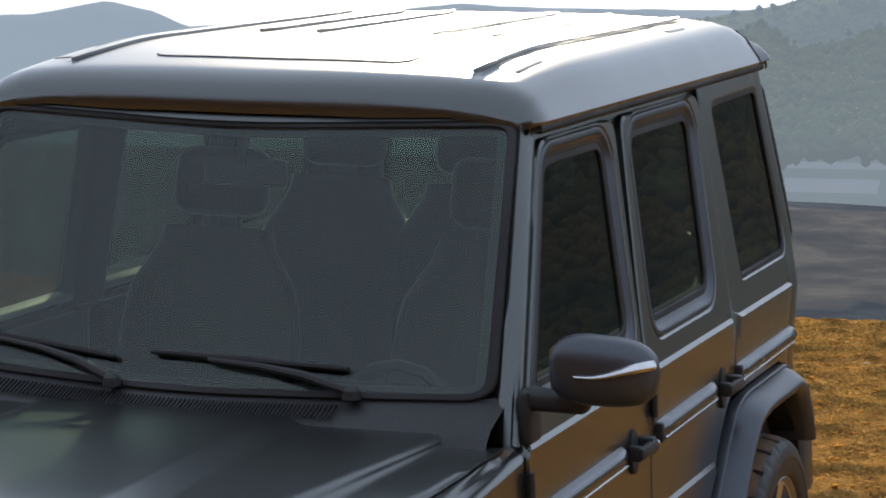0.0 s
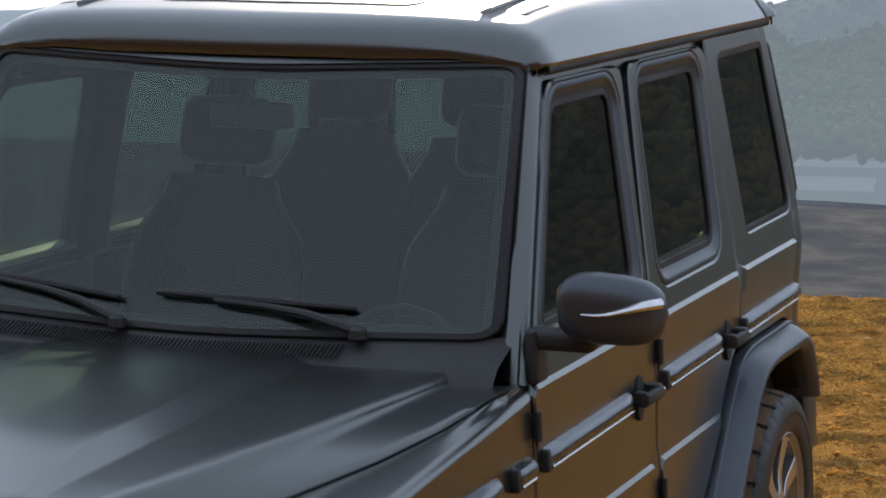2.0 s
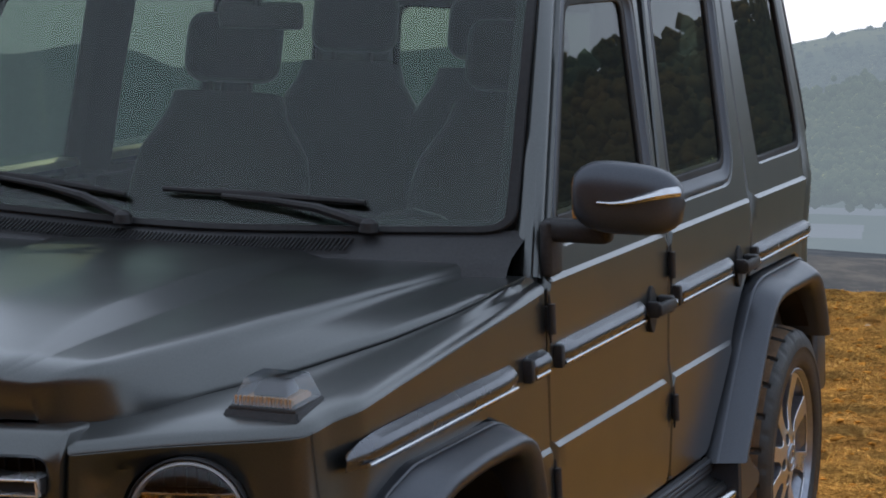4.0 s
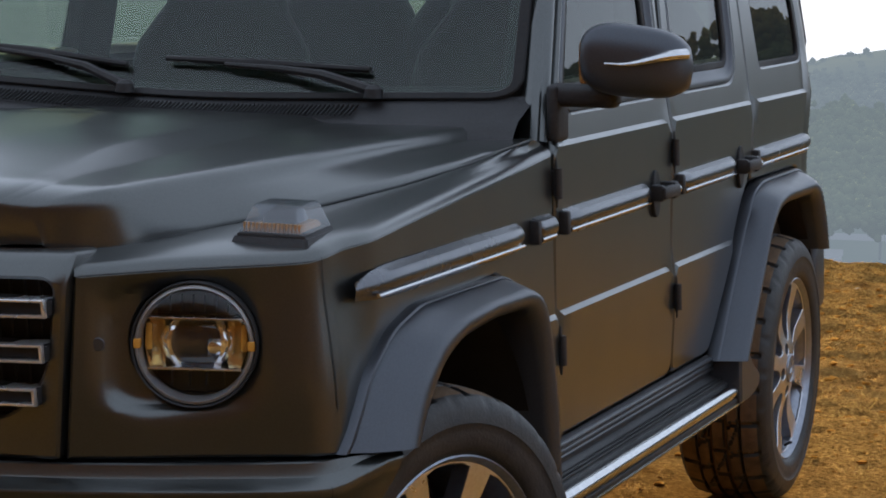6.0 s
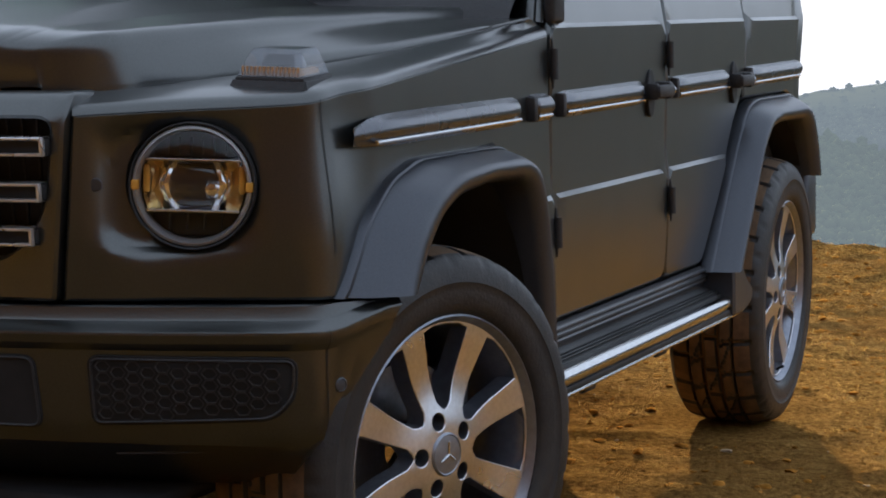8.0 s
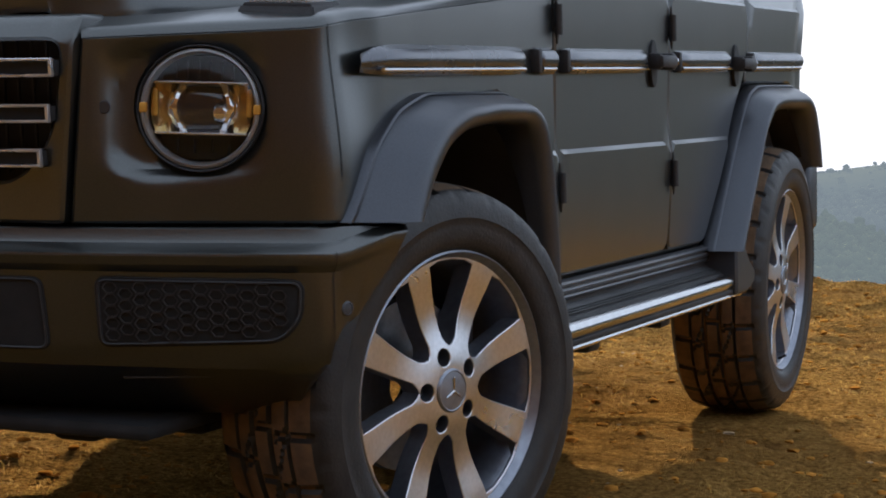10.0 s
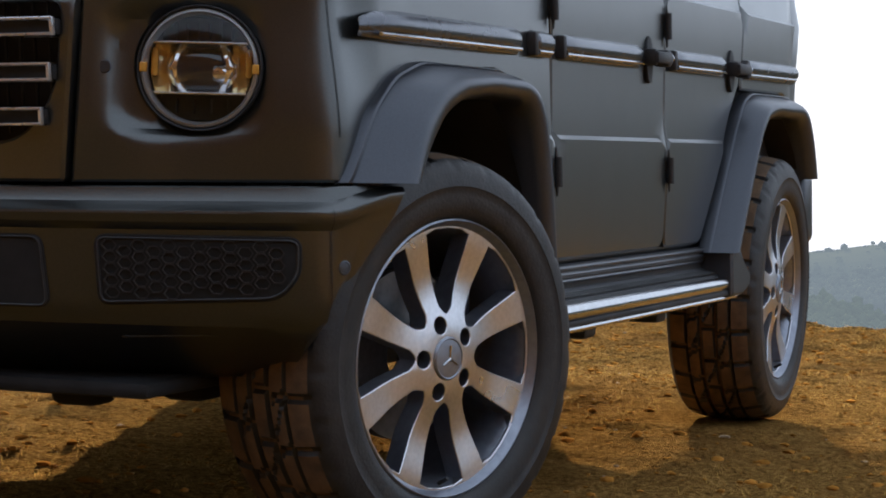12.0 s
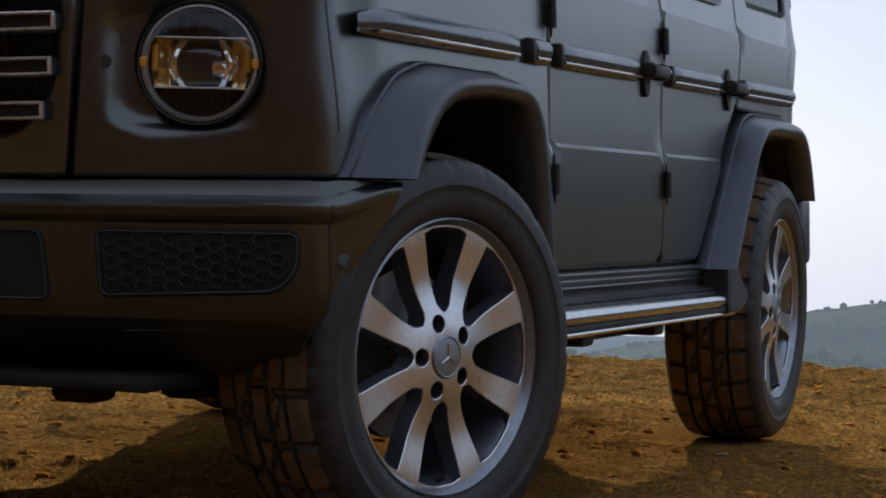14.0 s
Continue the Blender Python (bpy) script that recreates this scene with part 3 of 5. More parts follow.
g_out = [(-0.426, 0.722), (0.426, 0.722), (0.468, 1.085), (-0.468, 1.085)]
g_hole = rounded([(-0.345, 0.795), (0.345, 0.795), (0.415, 0.875), (0.440, 1.040), (-0.440, 1.040), (-0.415, 0.875)], [0.05, 0.05, 0.05, 0.03, 0.03, 0.05], 5)
surround = part("grille_surround", sheet(rounded(g_out, 0.01), [g_hole], on_grille, 0.075, 0.04, 0.006, back=False), PAINT, car)
grille = part("grille", sheet(offset(g_hole, -0.006), [], lambda x, z, d: on_grille(x, z, 0.066 + d), 0.01, 0.08, 0.003), RUBBER_TRIM, car, "black grille with bright bars")
GB = GY - 0.034
for z, hw in ((0.993, 0.436), (0.915, 0.425), (0.838, 0.405)):
    bar = part("slat", box(0, GB + 0.060, z, hw * 2, 0.05, 0.028, 0.004), RUBBER_TRIM, grille)
    for dz in (0.0135, -0.0135):
        rows = [[(x, GB + 0.020 * (abs(x) / 0.47) ** 2 + 0.002 + yy, z + dz + zz) for yy, zz in ((0.07, 0.0026), (0.002, 0.0026), (0.0, 0.0012), (0.0, -0.0012), (0.002, -0.0026), (0.07, -0.0026))] for x in [-hw + 2 * hw * i / 20 for i in range(21)]]
        bb = grid(rows)
        bmesh.ops.recalc_face_normals(bb, faces=bb.faces)
        part("bright_edge", bb, SATIN, bar)
    for s in (1, -1):
        part("bright_end", box(s * (hw - 0.002), GB + 0.0255, z, 0.006, 0.012, 0.032, 0.002), SATIN, bar)
part("grille_mesh", joined(*[box(0.03 * i, GY + 0.062, 0.93, 0.004, 0.008, 0.24, 0.001, 1) for i in range(-13, 14)]), PLASTIC, grille)

# ---- bonnet: a lid with upright sides, a flat shoulder and a raised middle ----
SEAM_W = [(-0.50, 0.468), (-0.455, 0.476), (-0.385, 0.515), (-0.215, 0.582), (-0.02, 0.670), (0.22, 0.755), (0.42, 0.810), (0.75, 0.858)]
SEAM_Z = [(-0.50, 1.084), (-0.385, 1.092), (-0.215, 1.104), (-0.02, 1.117), (0.22, 1.139), (0.42, 1.161), (0.75, 1.192)]
EDGE_W = [(-0.50, 0.452), (-0.46, 0.470), (-0.30, 0.522), (-0.12, 0.572), (0.12, 0.622), (0.40, 0.668), (0.75, 0.715)]
EDGE_Z = [(-0.50, 1.180), (-0.30, 1.192), (0.0, 1.206), (0.40, 1.218), (0.75, 1.222)]


def bonnet_section(y):
    """Half section from the middle to the seam, as (x, z)."""
    w, zs, we, ze = (lerp_table(t, y) for t in (SEAM_W, SEAM_Z, EDGE_W, EDGE_Z))
    grow = smooth(-0.47, -0.05, y) * (1 - 0.55 * smooth(0.25, 0.75, y))
    lo = 0.362 + 0.02 * smooth(-0.4, 0.1, y)
    hi = lo - 0.022 - 0.055 * grow
    up = 0.003 + 0.024 * grow
    zl = ze + 0.006
    pts = [(hi * k / 8, zl + up + 0.010 * (1 - (k / 8) ** 2)) for k in range(8)]
    pts += [(hi - 0.006, zl + up + 0.0006), (hi, zl + up - 0.001), (hi + 0.006, zl + up * 0.86), ((hi + lo) / 2, zl + up * 0.45), (lo - 0.005, zl + 0.0015), (lo, zl), (lo + 0.006, zl - 0.0006)]
    pts += [(lo + (we - 0.018 - lo) * k / 5, zl - 0.006 * (k / 5)) for k in range(1, 6)]
    pts += [(we - 0.010, ze - 0.0025), (we - 0.003, ze - 0.008), (we + 0.002, ze - 0.016), (we + 0.005, ze - 0.026)]
    pts += [(we + 0.005 + (w - we - 0.005) * k / 5, ze - 0.026 + (zs + 0.006 - ze + 0.026) * k / 5) for k in range(1, 5)]
    return pts + [(w, zs + 0.006), (w + 0.001, zs - 0.001), (w - 0.003, zs - 0.024)]


def nose(x, y):
    """Bows the leading edge forward in plan."""
    return -0.016 * smooth(-0.20, -0.49, y) * (1 - min(1.0, (x / 0.47) ** 2))


rows, R_NOSE = [], 0.090
for k in range(-3, 11):
    a = math.pi / 2 * max(0, k) / 10
    y = -0.490 + R_NOSE * (1 - math.cos(a))
    tuck = 1 - math.sin(a)
    half = bonnet_section(y)
    wide, top = half[-1][0], half[0][1]
    lid = []
    for x, z in half:
        low = 1.064 + 0.024 * smooth(0.25, 0.40, x)
        zz = low + (z - low) * (1 - 0.036 * tuck / (top - low)) if z > low else z
        if k < 0:
            zz = min(zz, low + (zz - low) * (0.04, 0.35, 0.75)[k + 3])
        xx = x * (1 - R_NOSE * tuck / wide)
        lid.append((xx, y + nose(xx, y) - (0.003 if k in (-1, -2) else 0.0), zz))
    rows.append([(-x, yy, z) for x, yy, z in lid[:0:-1]] + lid)
for i in range(1, 44):
    y = -0.400 + 1.145 * (i / 43)
    lid = [(x, y + nose(x, y), z) for x, z in bonnet_section(y)]
    rows.append([(-x, yy, z) for x, yy, z in lid[:0:-1]] + lid)
bm = grid(rows)
bmesh.ops.recalc_face_normals(bm, faces=bm.faces)
part("bonnet", bm, PAINT, car, angle=75)

part("screen_header", box(0, 1.245, 1.868, 1.34, 0.12, 0.05, 0.015, 3), RUBBER_TRIM, car)
# unseen box added to stop sun leaking in over the tailgate
part("tail_header", box(0, 3.265, 1.885, 1.34, 0.05, 0.11, 0.03, 3), RUBBER_TRIM, car)

# cowl, wipers and windscreen
rows = []
for i in range(25):
    x = -0.82 + 1.64 * i / 24
    bow = 0.045 * (1 - (x / 0.82) ** 2)
    rows.append([(x, 0.700, 1.17), (x, 0.735, 1.212), (x, 0.760 - 0.3 * bow, 1.232), (x, 0.858 - bow, 1.268), (x, 0.872 - bow, 1.280), (x, 0.90 - bow, 1.262)])
bm = grid(rows)
bmesh.ops.recalc_face_normals(bm, faces=bm.faces)
cowl = part("cowl", bm, PLASTIC, car, "black slotted cowl panel", angle=50)
tagged(part("cowl_grille", joined(*[box(-0.60 + 0.011 * k, 0.805 - 0.036 * (1 - ((-0.60 + 0.011 * k) / 0.82) ** 2), 1.2545, 0.004, 0.055, 0.006, 0.001, 1, pose(0, 0, 0, 20)) for k in range(95)]), RUBBER_TRIM, cowl), kind="stuff")


def on_screen(x, v, d):
    """v runs from 0 at the base to 1 at the roof."""
    bow = 0.045 * (1 - (x / 0.8) ** 2)
    return (x * (1 - 0.060 * v), 0.858 + 0.322 * v - bow + d * 0.87, 1.268 + 0.612 * v - d * 0.46)


screen = rounded([(-0.775, 0.03), (0.775, 0.03), (0.785, 0.97), (-0.785, 0.97)], [0.06, 0.06, 0.05, 0.05], 6)
ws = part("windscreen", sheet(screen, [], on_screen, 0.006, 0.08, 0.002), WINDSHIELD, car, "tinted flat windscreen")
part("black_border", sheet(offset(screen, 0.001), [offset(screen, 0.032)], lambda x, v, d: on_screen(x, v, 0.008 + d), 0.003, 0.06, 0.001), RUBBER_TRIM, ws)
part("screen_seal", sheet(offset(screen, -0.022), [offset(screen, 0.004)], lambda x, v, d: on_screen(x, v, -0.006 + d), 0.03, 0.05, 0.004), RUBBER_TRIM, ws)
for s in (1, -1):
    rows = []
    for k in range(15):
        v = k / 14
        a = Vector(on_screen(s * 0.79, v * 1.13 - 0.13, 0.012))
        b = Vector((s * (side_x(1.185 + 0.64 * v) - 0.010), A_LO[0] + (A_HI[0] - A_LO[0]) * v - 0.006, 1.185 + 0.64 * v))
        m1 = Vector(on_screen(s * 0.815, v * 1.13 - 0.13, -0.010))
        m2 = b + Vector((s * 0.002, -0.010, 0.0))
        rows.append([a, m1, m1.lerp(m2, 0.8) + Vector((s * 0.004, -0.008, 0)), m2, b, b + Vector((-s * 0.03, 0.02, 0))])
    bm = grid(rows)
    bmesh.ops.recalc_face_normals(bm, faces=bm.faces)
    part("windscreen_pillar", bm, PAINT, car, angle=60)
for px, tx in ((-0.18, -0.74), (0.47, -0.09)):
    a = Vector(on_screen(px, 0.02, -0.03)) 
    arm_end = Vector(on_screen(px - 0.24, 0.10, -0.028))
    tip = Vector(on_screen(tx, 0.135, -0.018))
    wiper = part("wiper", tube([a, a.lerp(arm_end, 0.5) + Vector((0, -0.012, 0.012)), arm_end, arm_end.lerp(tip, 0.5)], [0.013, 0.011, 0.008, 0.006], 8), PLASTIC, car, "black wiper arm")
    b0 = Vector(on_screen(px - 0.02, 0.105, -0.014))
    part("blade", tube([b0, b0.lerp(tip, 0.5) + Vector((0, -0.004, 0.004)), tip], [0.007, 0.010, 0.006], 8), RUBBER_TRIM, wiper)
    part("pivot_cap", lathe([(0.0, 0.022), (0.02, 0.020), (0.028, 0.012), (0.03, 0.0)], 16, "z"), PLASTIC, wiper, "", Matrix.Translation(a - Vector((0, 0, 0.015))))

# ---- roof ----
ROOF_Y0, ROOF_Y1 = 1.165, 3.335
SEC = [(0.805, 1.858), (0.812, 1.868), (0.806, 1.885), (0.790, 1.915), (0.774, 1.950), (0.738, 1.980), (0.680, 1.998), (0.600, 2.008), (0.56, 2.012)] + [(0.05 * k, 2.033 - 0.0665 * (0.05 * k) ** 2) for k in range(10, -1, -1)]


def roof_point(x, z, v):
    """v from 0 at the front lip to 1 at the tail."""
    y = ROOF_Y0 + (ROOF_Y1 - ROOF_Y0) * v
    f = max(0.0, (0.09 - (y - ROOF_Y0)) / 0.09)
    drop = 0.070 * (1 - max(0.0, 1 - f ** 2.2) ** 0.5) + 0.050 * max(0.0, (0.60 - (y - ROOF_Y0)) / 0.60) ** 1.8
    lift = smooth(1.86, 1.99, z)
    bk = max(0.0, (y - 3.12) / 0.215)
    zz = z - drop * lift - 0.05 * bk ** 3 * lift
    lip = 1.868 + 0.034 * (1 - smooth(0.60, 0.81, abs(x)))
    zz = max(zz, lip) if lift > 0 else zz
    xx = x * (1 - 0.02 * f ** 3)
    ybow = -0.035 * (1 - (x / 0.8) ** 2) * f ** 1.5
    return (xx, y + ybow, zz)


rows = []
VS = [0, 0.001, 0.003, 0.007, 0.012, 0.02, 0.03, 0.043, 0.06, 0.08, 0.1, 0.125, 0.15, 0.19, 0.23] + [0.28 + 0.06 * k for k in range(11)] + [0.90, 0.92, 0.94, 0.96, 0.98, 1.0]
for v in VS:
    half = [roof_point(x, z, v) for x, z in SEC]
    rows.append(half + [(-p[0], p[1], p[2]) for p in reversed(half[:-1])])
first = rows[0]
rows = [[(p[0] * 0.97, p[1] + 0.03, p[2] - 0.022) for p in first], [(p[0] * 0.99, p[1] + 0.002, p[2] - 0.018) for p in first]] + rows
last = rows[-1]
rows += [[(p[0], p[1] + 0.004, p[2] - 0.02) for p in last]]
bm = grid(rows)
bmesh.ops.recalc_face_normals(bm, faces=bm.faces)
roof = part("roof", bm, PAINT, car, "matte roof with pressed ribs", angle=50)


def roof_z(x, y):
    v = (y - ROOF_Y0) / (ROOF_Y1 - ROOF_Y0)
    tab = sorted((a, b) for a, b in SEC[2:])
    return roof_point(abs(x), lerp_table(tab, abs(x)), v)[2]


rows = []
for i in range(31):
    x = -0.73 + 1.46 * i / 30
    tab = sorted((a, b) for a, b in SEC[2:])
    p = Vector(roof_point(abs(x), lerp_table(tab, abs(x)), 0.0))
    p.x = math.copysign(p.x, x)
    q = Vector(on_screen(x * 0.985, 0.985, -0.012))
    rows.append([p + Vector((0, 0.010, -0.004)), p + Vector((0, 0.012, -0.020)), p.lerp(q, 0.6) + Vector((0, 0.004, -0.006)), q, q + Vector((0, 0.03, 0.0))])
bm = grid(rows)
bmesh.ops.recalc_face_normals(bm, faces=bm.faces)
part("roof_header", bm, PAINT, roof, angle=60)

# pressed grooves, corner plates, sliding roof and rain channels
for s in (1, -1):
    for x0, x1, ya, yb in ((0.600, 0.600, 1.30, 3.12), (0.40, 0.40, 1.98, 3.05), (0.20, 0.20, 1.98, 3.05)):
        rows = []
        for i in range(25):
            y = ya + (yb - ya) * i / 24
            w = 0.016 * min(1, 12 * min(i / 24, 1 - i / 24) + 0.12)
            x = s * x0
            rows.append([(x - w, y, roof_z(x - w, y) + 0.001), (x - w * 0.85, y, roof_z(x, y) + 0.010), (x + w * 0.85, y, roof_z(x, y) + 0.010), (x + w, y, roof_z(x + w, y) + 0.001)])
        bm = grid(rows)
        bmesh.ops.recalc_face_normals(bm, faces=bm.faces)
        part("roof_rib", bm, PAINT, roof, angle=25)
        # dark strip along each rib paints the shade of its step
        rows = [[(s * (x0 + 0.019 + k), ya + (yb - ya) * i / 24, roof_z(x0 + 0.019 + k, ya + (yb - ya) * i / 24) + 0.005) for k in (0, 0.007)] for i in range(25)]
        part("rib_shade_line", grid(rows), RUBBER_TRIM, roof)
    for y in (1.46, 2.72):
        pl = rounded([(-0.03, -0.09), (0.03, -0.09), (0.03, 0.09), (-0.03, 0.09)], 0.012, 3)
        part("roof_plate", sheet(pl, [], lambda u, v, d, y=y: (s * (0.665 + u), y + v, roof_z(0.665 + u, y + v) + 0.002 - d), 0.006, 0.03, 0.001), PAINT, roof, "flush cover plate")
    rows = [[(s * (0.800 + dx), 1.20 + 2.12 * i / 20, 1.852 + dz) for dx, dz in ((-0.012, 0.010), (0.004, 0.008), (0.007, 0.0), (0.006, -0.008), (0.0, -0.012), (-0.014, -0.010))] for i in range(21)]
    bm = grid(rows)
    bmesh.ops.recalc_face_normals(bm, faces=bm.faces)
    part("rain_channel", bm, RUBBER_TRIM, car, angle=60)
sun_roof = rounded([(-0.41, 1.36), (0.41, 1.36), (0.41, 1.86), (-0.41, 1.86)], 0.06, 5)
part("sliding_roof", sheet(sun_roof, [], lambda x, y, d: (x, y, roof_z(x, y) + 0.003 - d), 0.008, 0.06, 0.002), PAINT, roof, "sliding roof panel")
part("roof_joint", sheet(offset(sun_roof, -0.003), [offset(sun_roof, 0.002)], lambda x, y, d: (x, y, roof_z(x, y) + 0.002 - d), 0.004, 0.05, 0.001), RUBBER_TRIM, roof)
rows = []
ends = [(roof_point(x, z, 0.965), roof_point(x, z, 1.0)) for x, z in SEC[1:]]
ends = ends + [((-a[0], a[1], a[2]), (-b[0], b[1], b[2])) for a, b in reversed(ends[:-1])]
for a, b in ends:
    out = Vector((b[0] * 0.6, 0, max(0.0, b[2] - 1.80) * 3)).normalized()
    a, b = Vector(a), Vector(b)
    rows.append([a - out * 0.004, a + out * 0.003, b + out * 0.012, b + out * 0.010 + Vector((0, 0.022, 0)), b - out * 0.004 + Vector((0, 0.030, 0)), b - out * 0.020 + Vector((0, 0.022, 0)), b - out * 0.028])
bm = grid(rows)
bmesh.ops.recalc_face_normals(bm, faces=bm.faces)
part("roof_spoiler", bm, PAINT_FLARE, car, "dark lip along the roof's tail", angle=60)

# ---- tail ----
tail_out = rounded([(-0.80, 0.62), (0.80, 0.62), (0.80, 1.19), (0.745, 1.85), (-0.745, 1.85), (-0.80, 1.19)], 0.05)
tail_win = rounded([(-0.60, 1.30), (0.60, 1.30), (0.57, 1.69), (-0.57, 1.69)], 0.06)
tail = part("tailgate", sheet(tail_out, [tail_win], lambda x, z, d: (x, 3.325 - d, z), 0.05, 0.12, 0.008), PAINT, car)
part("window_pane", sheet(offset(tail_win, -0.005), [], lambda x, z, d: (x, 3.31 - d, z), 0.005, 0.3, 0.002), REAR_GLASS, tail)
part("window_frame", sheet(rounded([(-0.79, 1.24), (0.79, 1.24), (0.75, 1.83), (-0.75, 1.83)], 0.07), [offset(tail_win, 0.01)], lambda x, z, d: (x, 3.352 - d, z), 0.025, 0.1, 0.006), RUBBER_TRIM, tail)
rows = [[(side_x(z) - dx, y, z) for dx, y in ((0.010, 3.24), (0.003, 3.29), (0.005, 3.318), (0.018, 3.334), (0.09, 3.336))] for z in [0.66 + 1.18 * k / 16 for k in range(17)]]
bm = grid(rows)
bmesh.ops.recalc_face_normals(bm, faces=bm.faces)
both("rear_corner", bm, PAINT, car, angle=60)
both("tail_seal", tube([(side_x(z) - 0.030, 3.352, z) for z in (1.29, 1.32, 1.45, 1.60, 1.77, 1.80)], [0.012, 0.022, 0.024, 0.024, 0.022, 0.012], 10), RUBBER_TRIM, car)
both("tail_lamp", box(0.83, 3.335, 0.78, 0.08, 0.05, 0.10, 0.012, 3), [CHROME], car, "small tail lamp at bumper end")
part("rear_bumper", joined(box(0, 3.37, 0.60, 1.80, 0.14, 0.20, 0.03, 3), box(0.86, 3.30, 0.62, 0.12, 0.16, 0.22, 0.03, 3), box(-0.86, 3.30, 0.62, 0.12, 0.16, 0.22, 0.03, 3)), PAINT_FLARE, car)

# ---- wheel-arch flares ----
def curve2(pts, n):
    """Evenly spaced points on a smooth curve through the corners of pts."""
    d = [0.0]
    for p, q in zip(pts, pts[1:]):
        d.append(d[-1] + math.dist(p, q))
    out = []
    for i in range(n + 1):
        u = d[-1] * i / n
        acc = Vector((0, 0))
        for k in (-0.03, -0.015, 0, 0.015, 0.03):
            w = max(0, min(d[-1], u + k))
            for j in range(len(pts) - 1):
                if w <= d[j + 1] + 1e-9:
                    acc += Vector(pts[j]).lerp(Vector(pts[j + 1]), (w - d[j]) / (d[j + 1] - d[j]))
                    break
        out.append(acc / 5)
    return out


def flare(inner, outer, lip, label):
    """A moulded flare: root on the body, shoulder, outer edge, and the lip that turns in round the wheel."""
    n = 48
    a, b, c = curve2(inner, n), curve2(outer, n), curve2(lip, n)
    rows = []
    for i in range(n + 1):
        p, q, r = a[i], b[i], c[i]
        m = p.lerp(q, 0.35)
        k = along(u_of_y(p.x))[0] if p.x < 0.8 else 0.880
        row = [(k - 0.016, p.x, p.y), (k + 0.010, p.x, p.y), (k + 0.016, *p.lerp(q, 0.03)), (k + 0.018, *p.lerp(q, 0.12)), (k + 0.013, *p.lerp(q, 0.15)), (0.40 * k + 0.60 * 0.946, *m), (0.951, *p.lerp(q, 0.72)), (0.962, *p.lerp(q, 0.92)), (0.966, *q.lerp(r, 0.15)), (0.963, *q.lerp(r, 0.5)), (0.952, *q.lerp(r, 0.85)), (0.935, *r), (0.80, *r)]
        rows.append(row)
    bm = grid(rows)
    bmesh.ops.recalc_face_normals(bm, faces=bm.faces)
    return both("wheel_arch_flare", bm, PAINT_FLARE, car, label, angle=50)


F_OUT = [(-0.276, 0.715), (-0.20, 0.825), (-0.10, 0.884), (0.02, 0.910), (0.20, 0.920), (0.42, 0.915), (0.49, 0.885), (0.525, 0.80), (0.545, 0.66), (0.555, 0.50)]
F_LIP = [(-0.235, 0.715), (-0.150, 0.780), (-0.07, 0.840), (0.03, 0.872), (0.20, 0.884), (0.40, 0.880), (0.45, 0.855), (0.485, 0.785), (0.510, 0.66), (0.525, 0.50)]
R_OUT = [(2.16, 0.515), (2.30, 0.665), (2.47, 0.845), (2.57, 0.905), (2.70, 0.920), (3.05, 0.918), (3.13, 0.89), (3.19, 0.80), (3.225, 0.70)]
R_LIP = [(2.22, 0.515), (2.35, 0.655), (2.50, 0.815), (2.60, 0.873), (2.72, 0.886), (3.03, 0.884), (3.09, 0.86), (3.15, 0.78), (3.185, 0.70)]
flare([(-0.385, 0.715)] + FRONT_ARCH[1:], F_OUT, F_LIP, "smooth front wheel-arch flare")
flare([(2.12, 0.515)] + REAR_ARCH[1:], R_OUT, R_LIP, "smooth rear wheel-arch flare")
# dark wheel wells
for yc in (0.0, 2.89):
    for s in (1, -1):
        rows = []
        for i in range(17):
            a = math.pi * (0.78 if yc == 0 else 1.0) * i / 16
            yy, zz = yc + (0.14 if yc == 0 else -0.12) + (0.42 if yc == 0 else 0.52) * math.cos(a), 0.42 + 0.50 * math.sin(a)
            rows.append([(s * 0.91, yy, zz), (s * 0.60, yy, zz), (s * 0.50, yc + 0.4 * (yy - yc), 0.42 + 0.5 * (zz - 0.42))])
        part("wheel_well", grid(rows), DARK, car)

# ---- bumper ----
BP = [(0.0, -0.665), (0.15, -0.663), (0.30, -0.648), (0.45, -0.616), (0.60, -0.570), (0.72, -0.524), (0.80, -0.488), (0.845, -0.458), (0.868, -0.430), (0.888, -0.395), (0.915, -0.335), (0.935, -0.290), (0.950, -0.255)]
BS = [(0.10, 0.716), (0.046, 0.7155), (0.042, 0.713), (0.037, 0.694), (0.035, 0.690), (0.031, 0.688), (0.005, 0.676), (0.001, 0.673), (0.000, 0.669), (0.004, 0.654), (0.008, 0.650), (0.018, 0.640), (0.024, 0.520), (0.030, 0.495), (0.045, 0.470), (0.075, 0.452), (0.10, 0.436), (0.15, 0.405), (0.24, 0.365), (0.40, 0.345)]


def bumper_point(i, off, z):
    p = Vector(BP[i])
    d = (Vector(BP[min(i + 1, len(BP) - 1)]) - Vector(BP[max(i - 1, 0)])).normalized()
    nrm = Vector((-d.y, d.x))
    up = smooth(0.84, 0.95, p.x)
    zz = min(max(z, 0.716), z + 0.034 * smooth(0.868, 0.95, p.x) * smooth(0.60, 0.66, z)) + max(0, 0.60 - z) * 0.55 * up
    e = BP[8]
    if i > 8:
        p = p.lerp(Vector(e), 0.9 * smooth(0.74, 0.42, z))
    k = p + nrm * off * (1 - 0.6 * smooth(0.8, 0.95, p.x))
    return (k.x, k.y, zz)


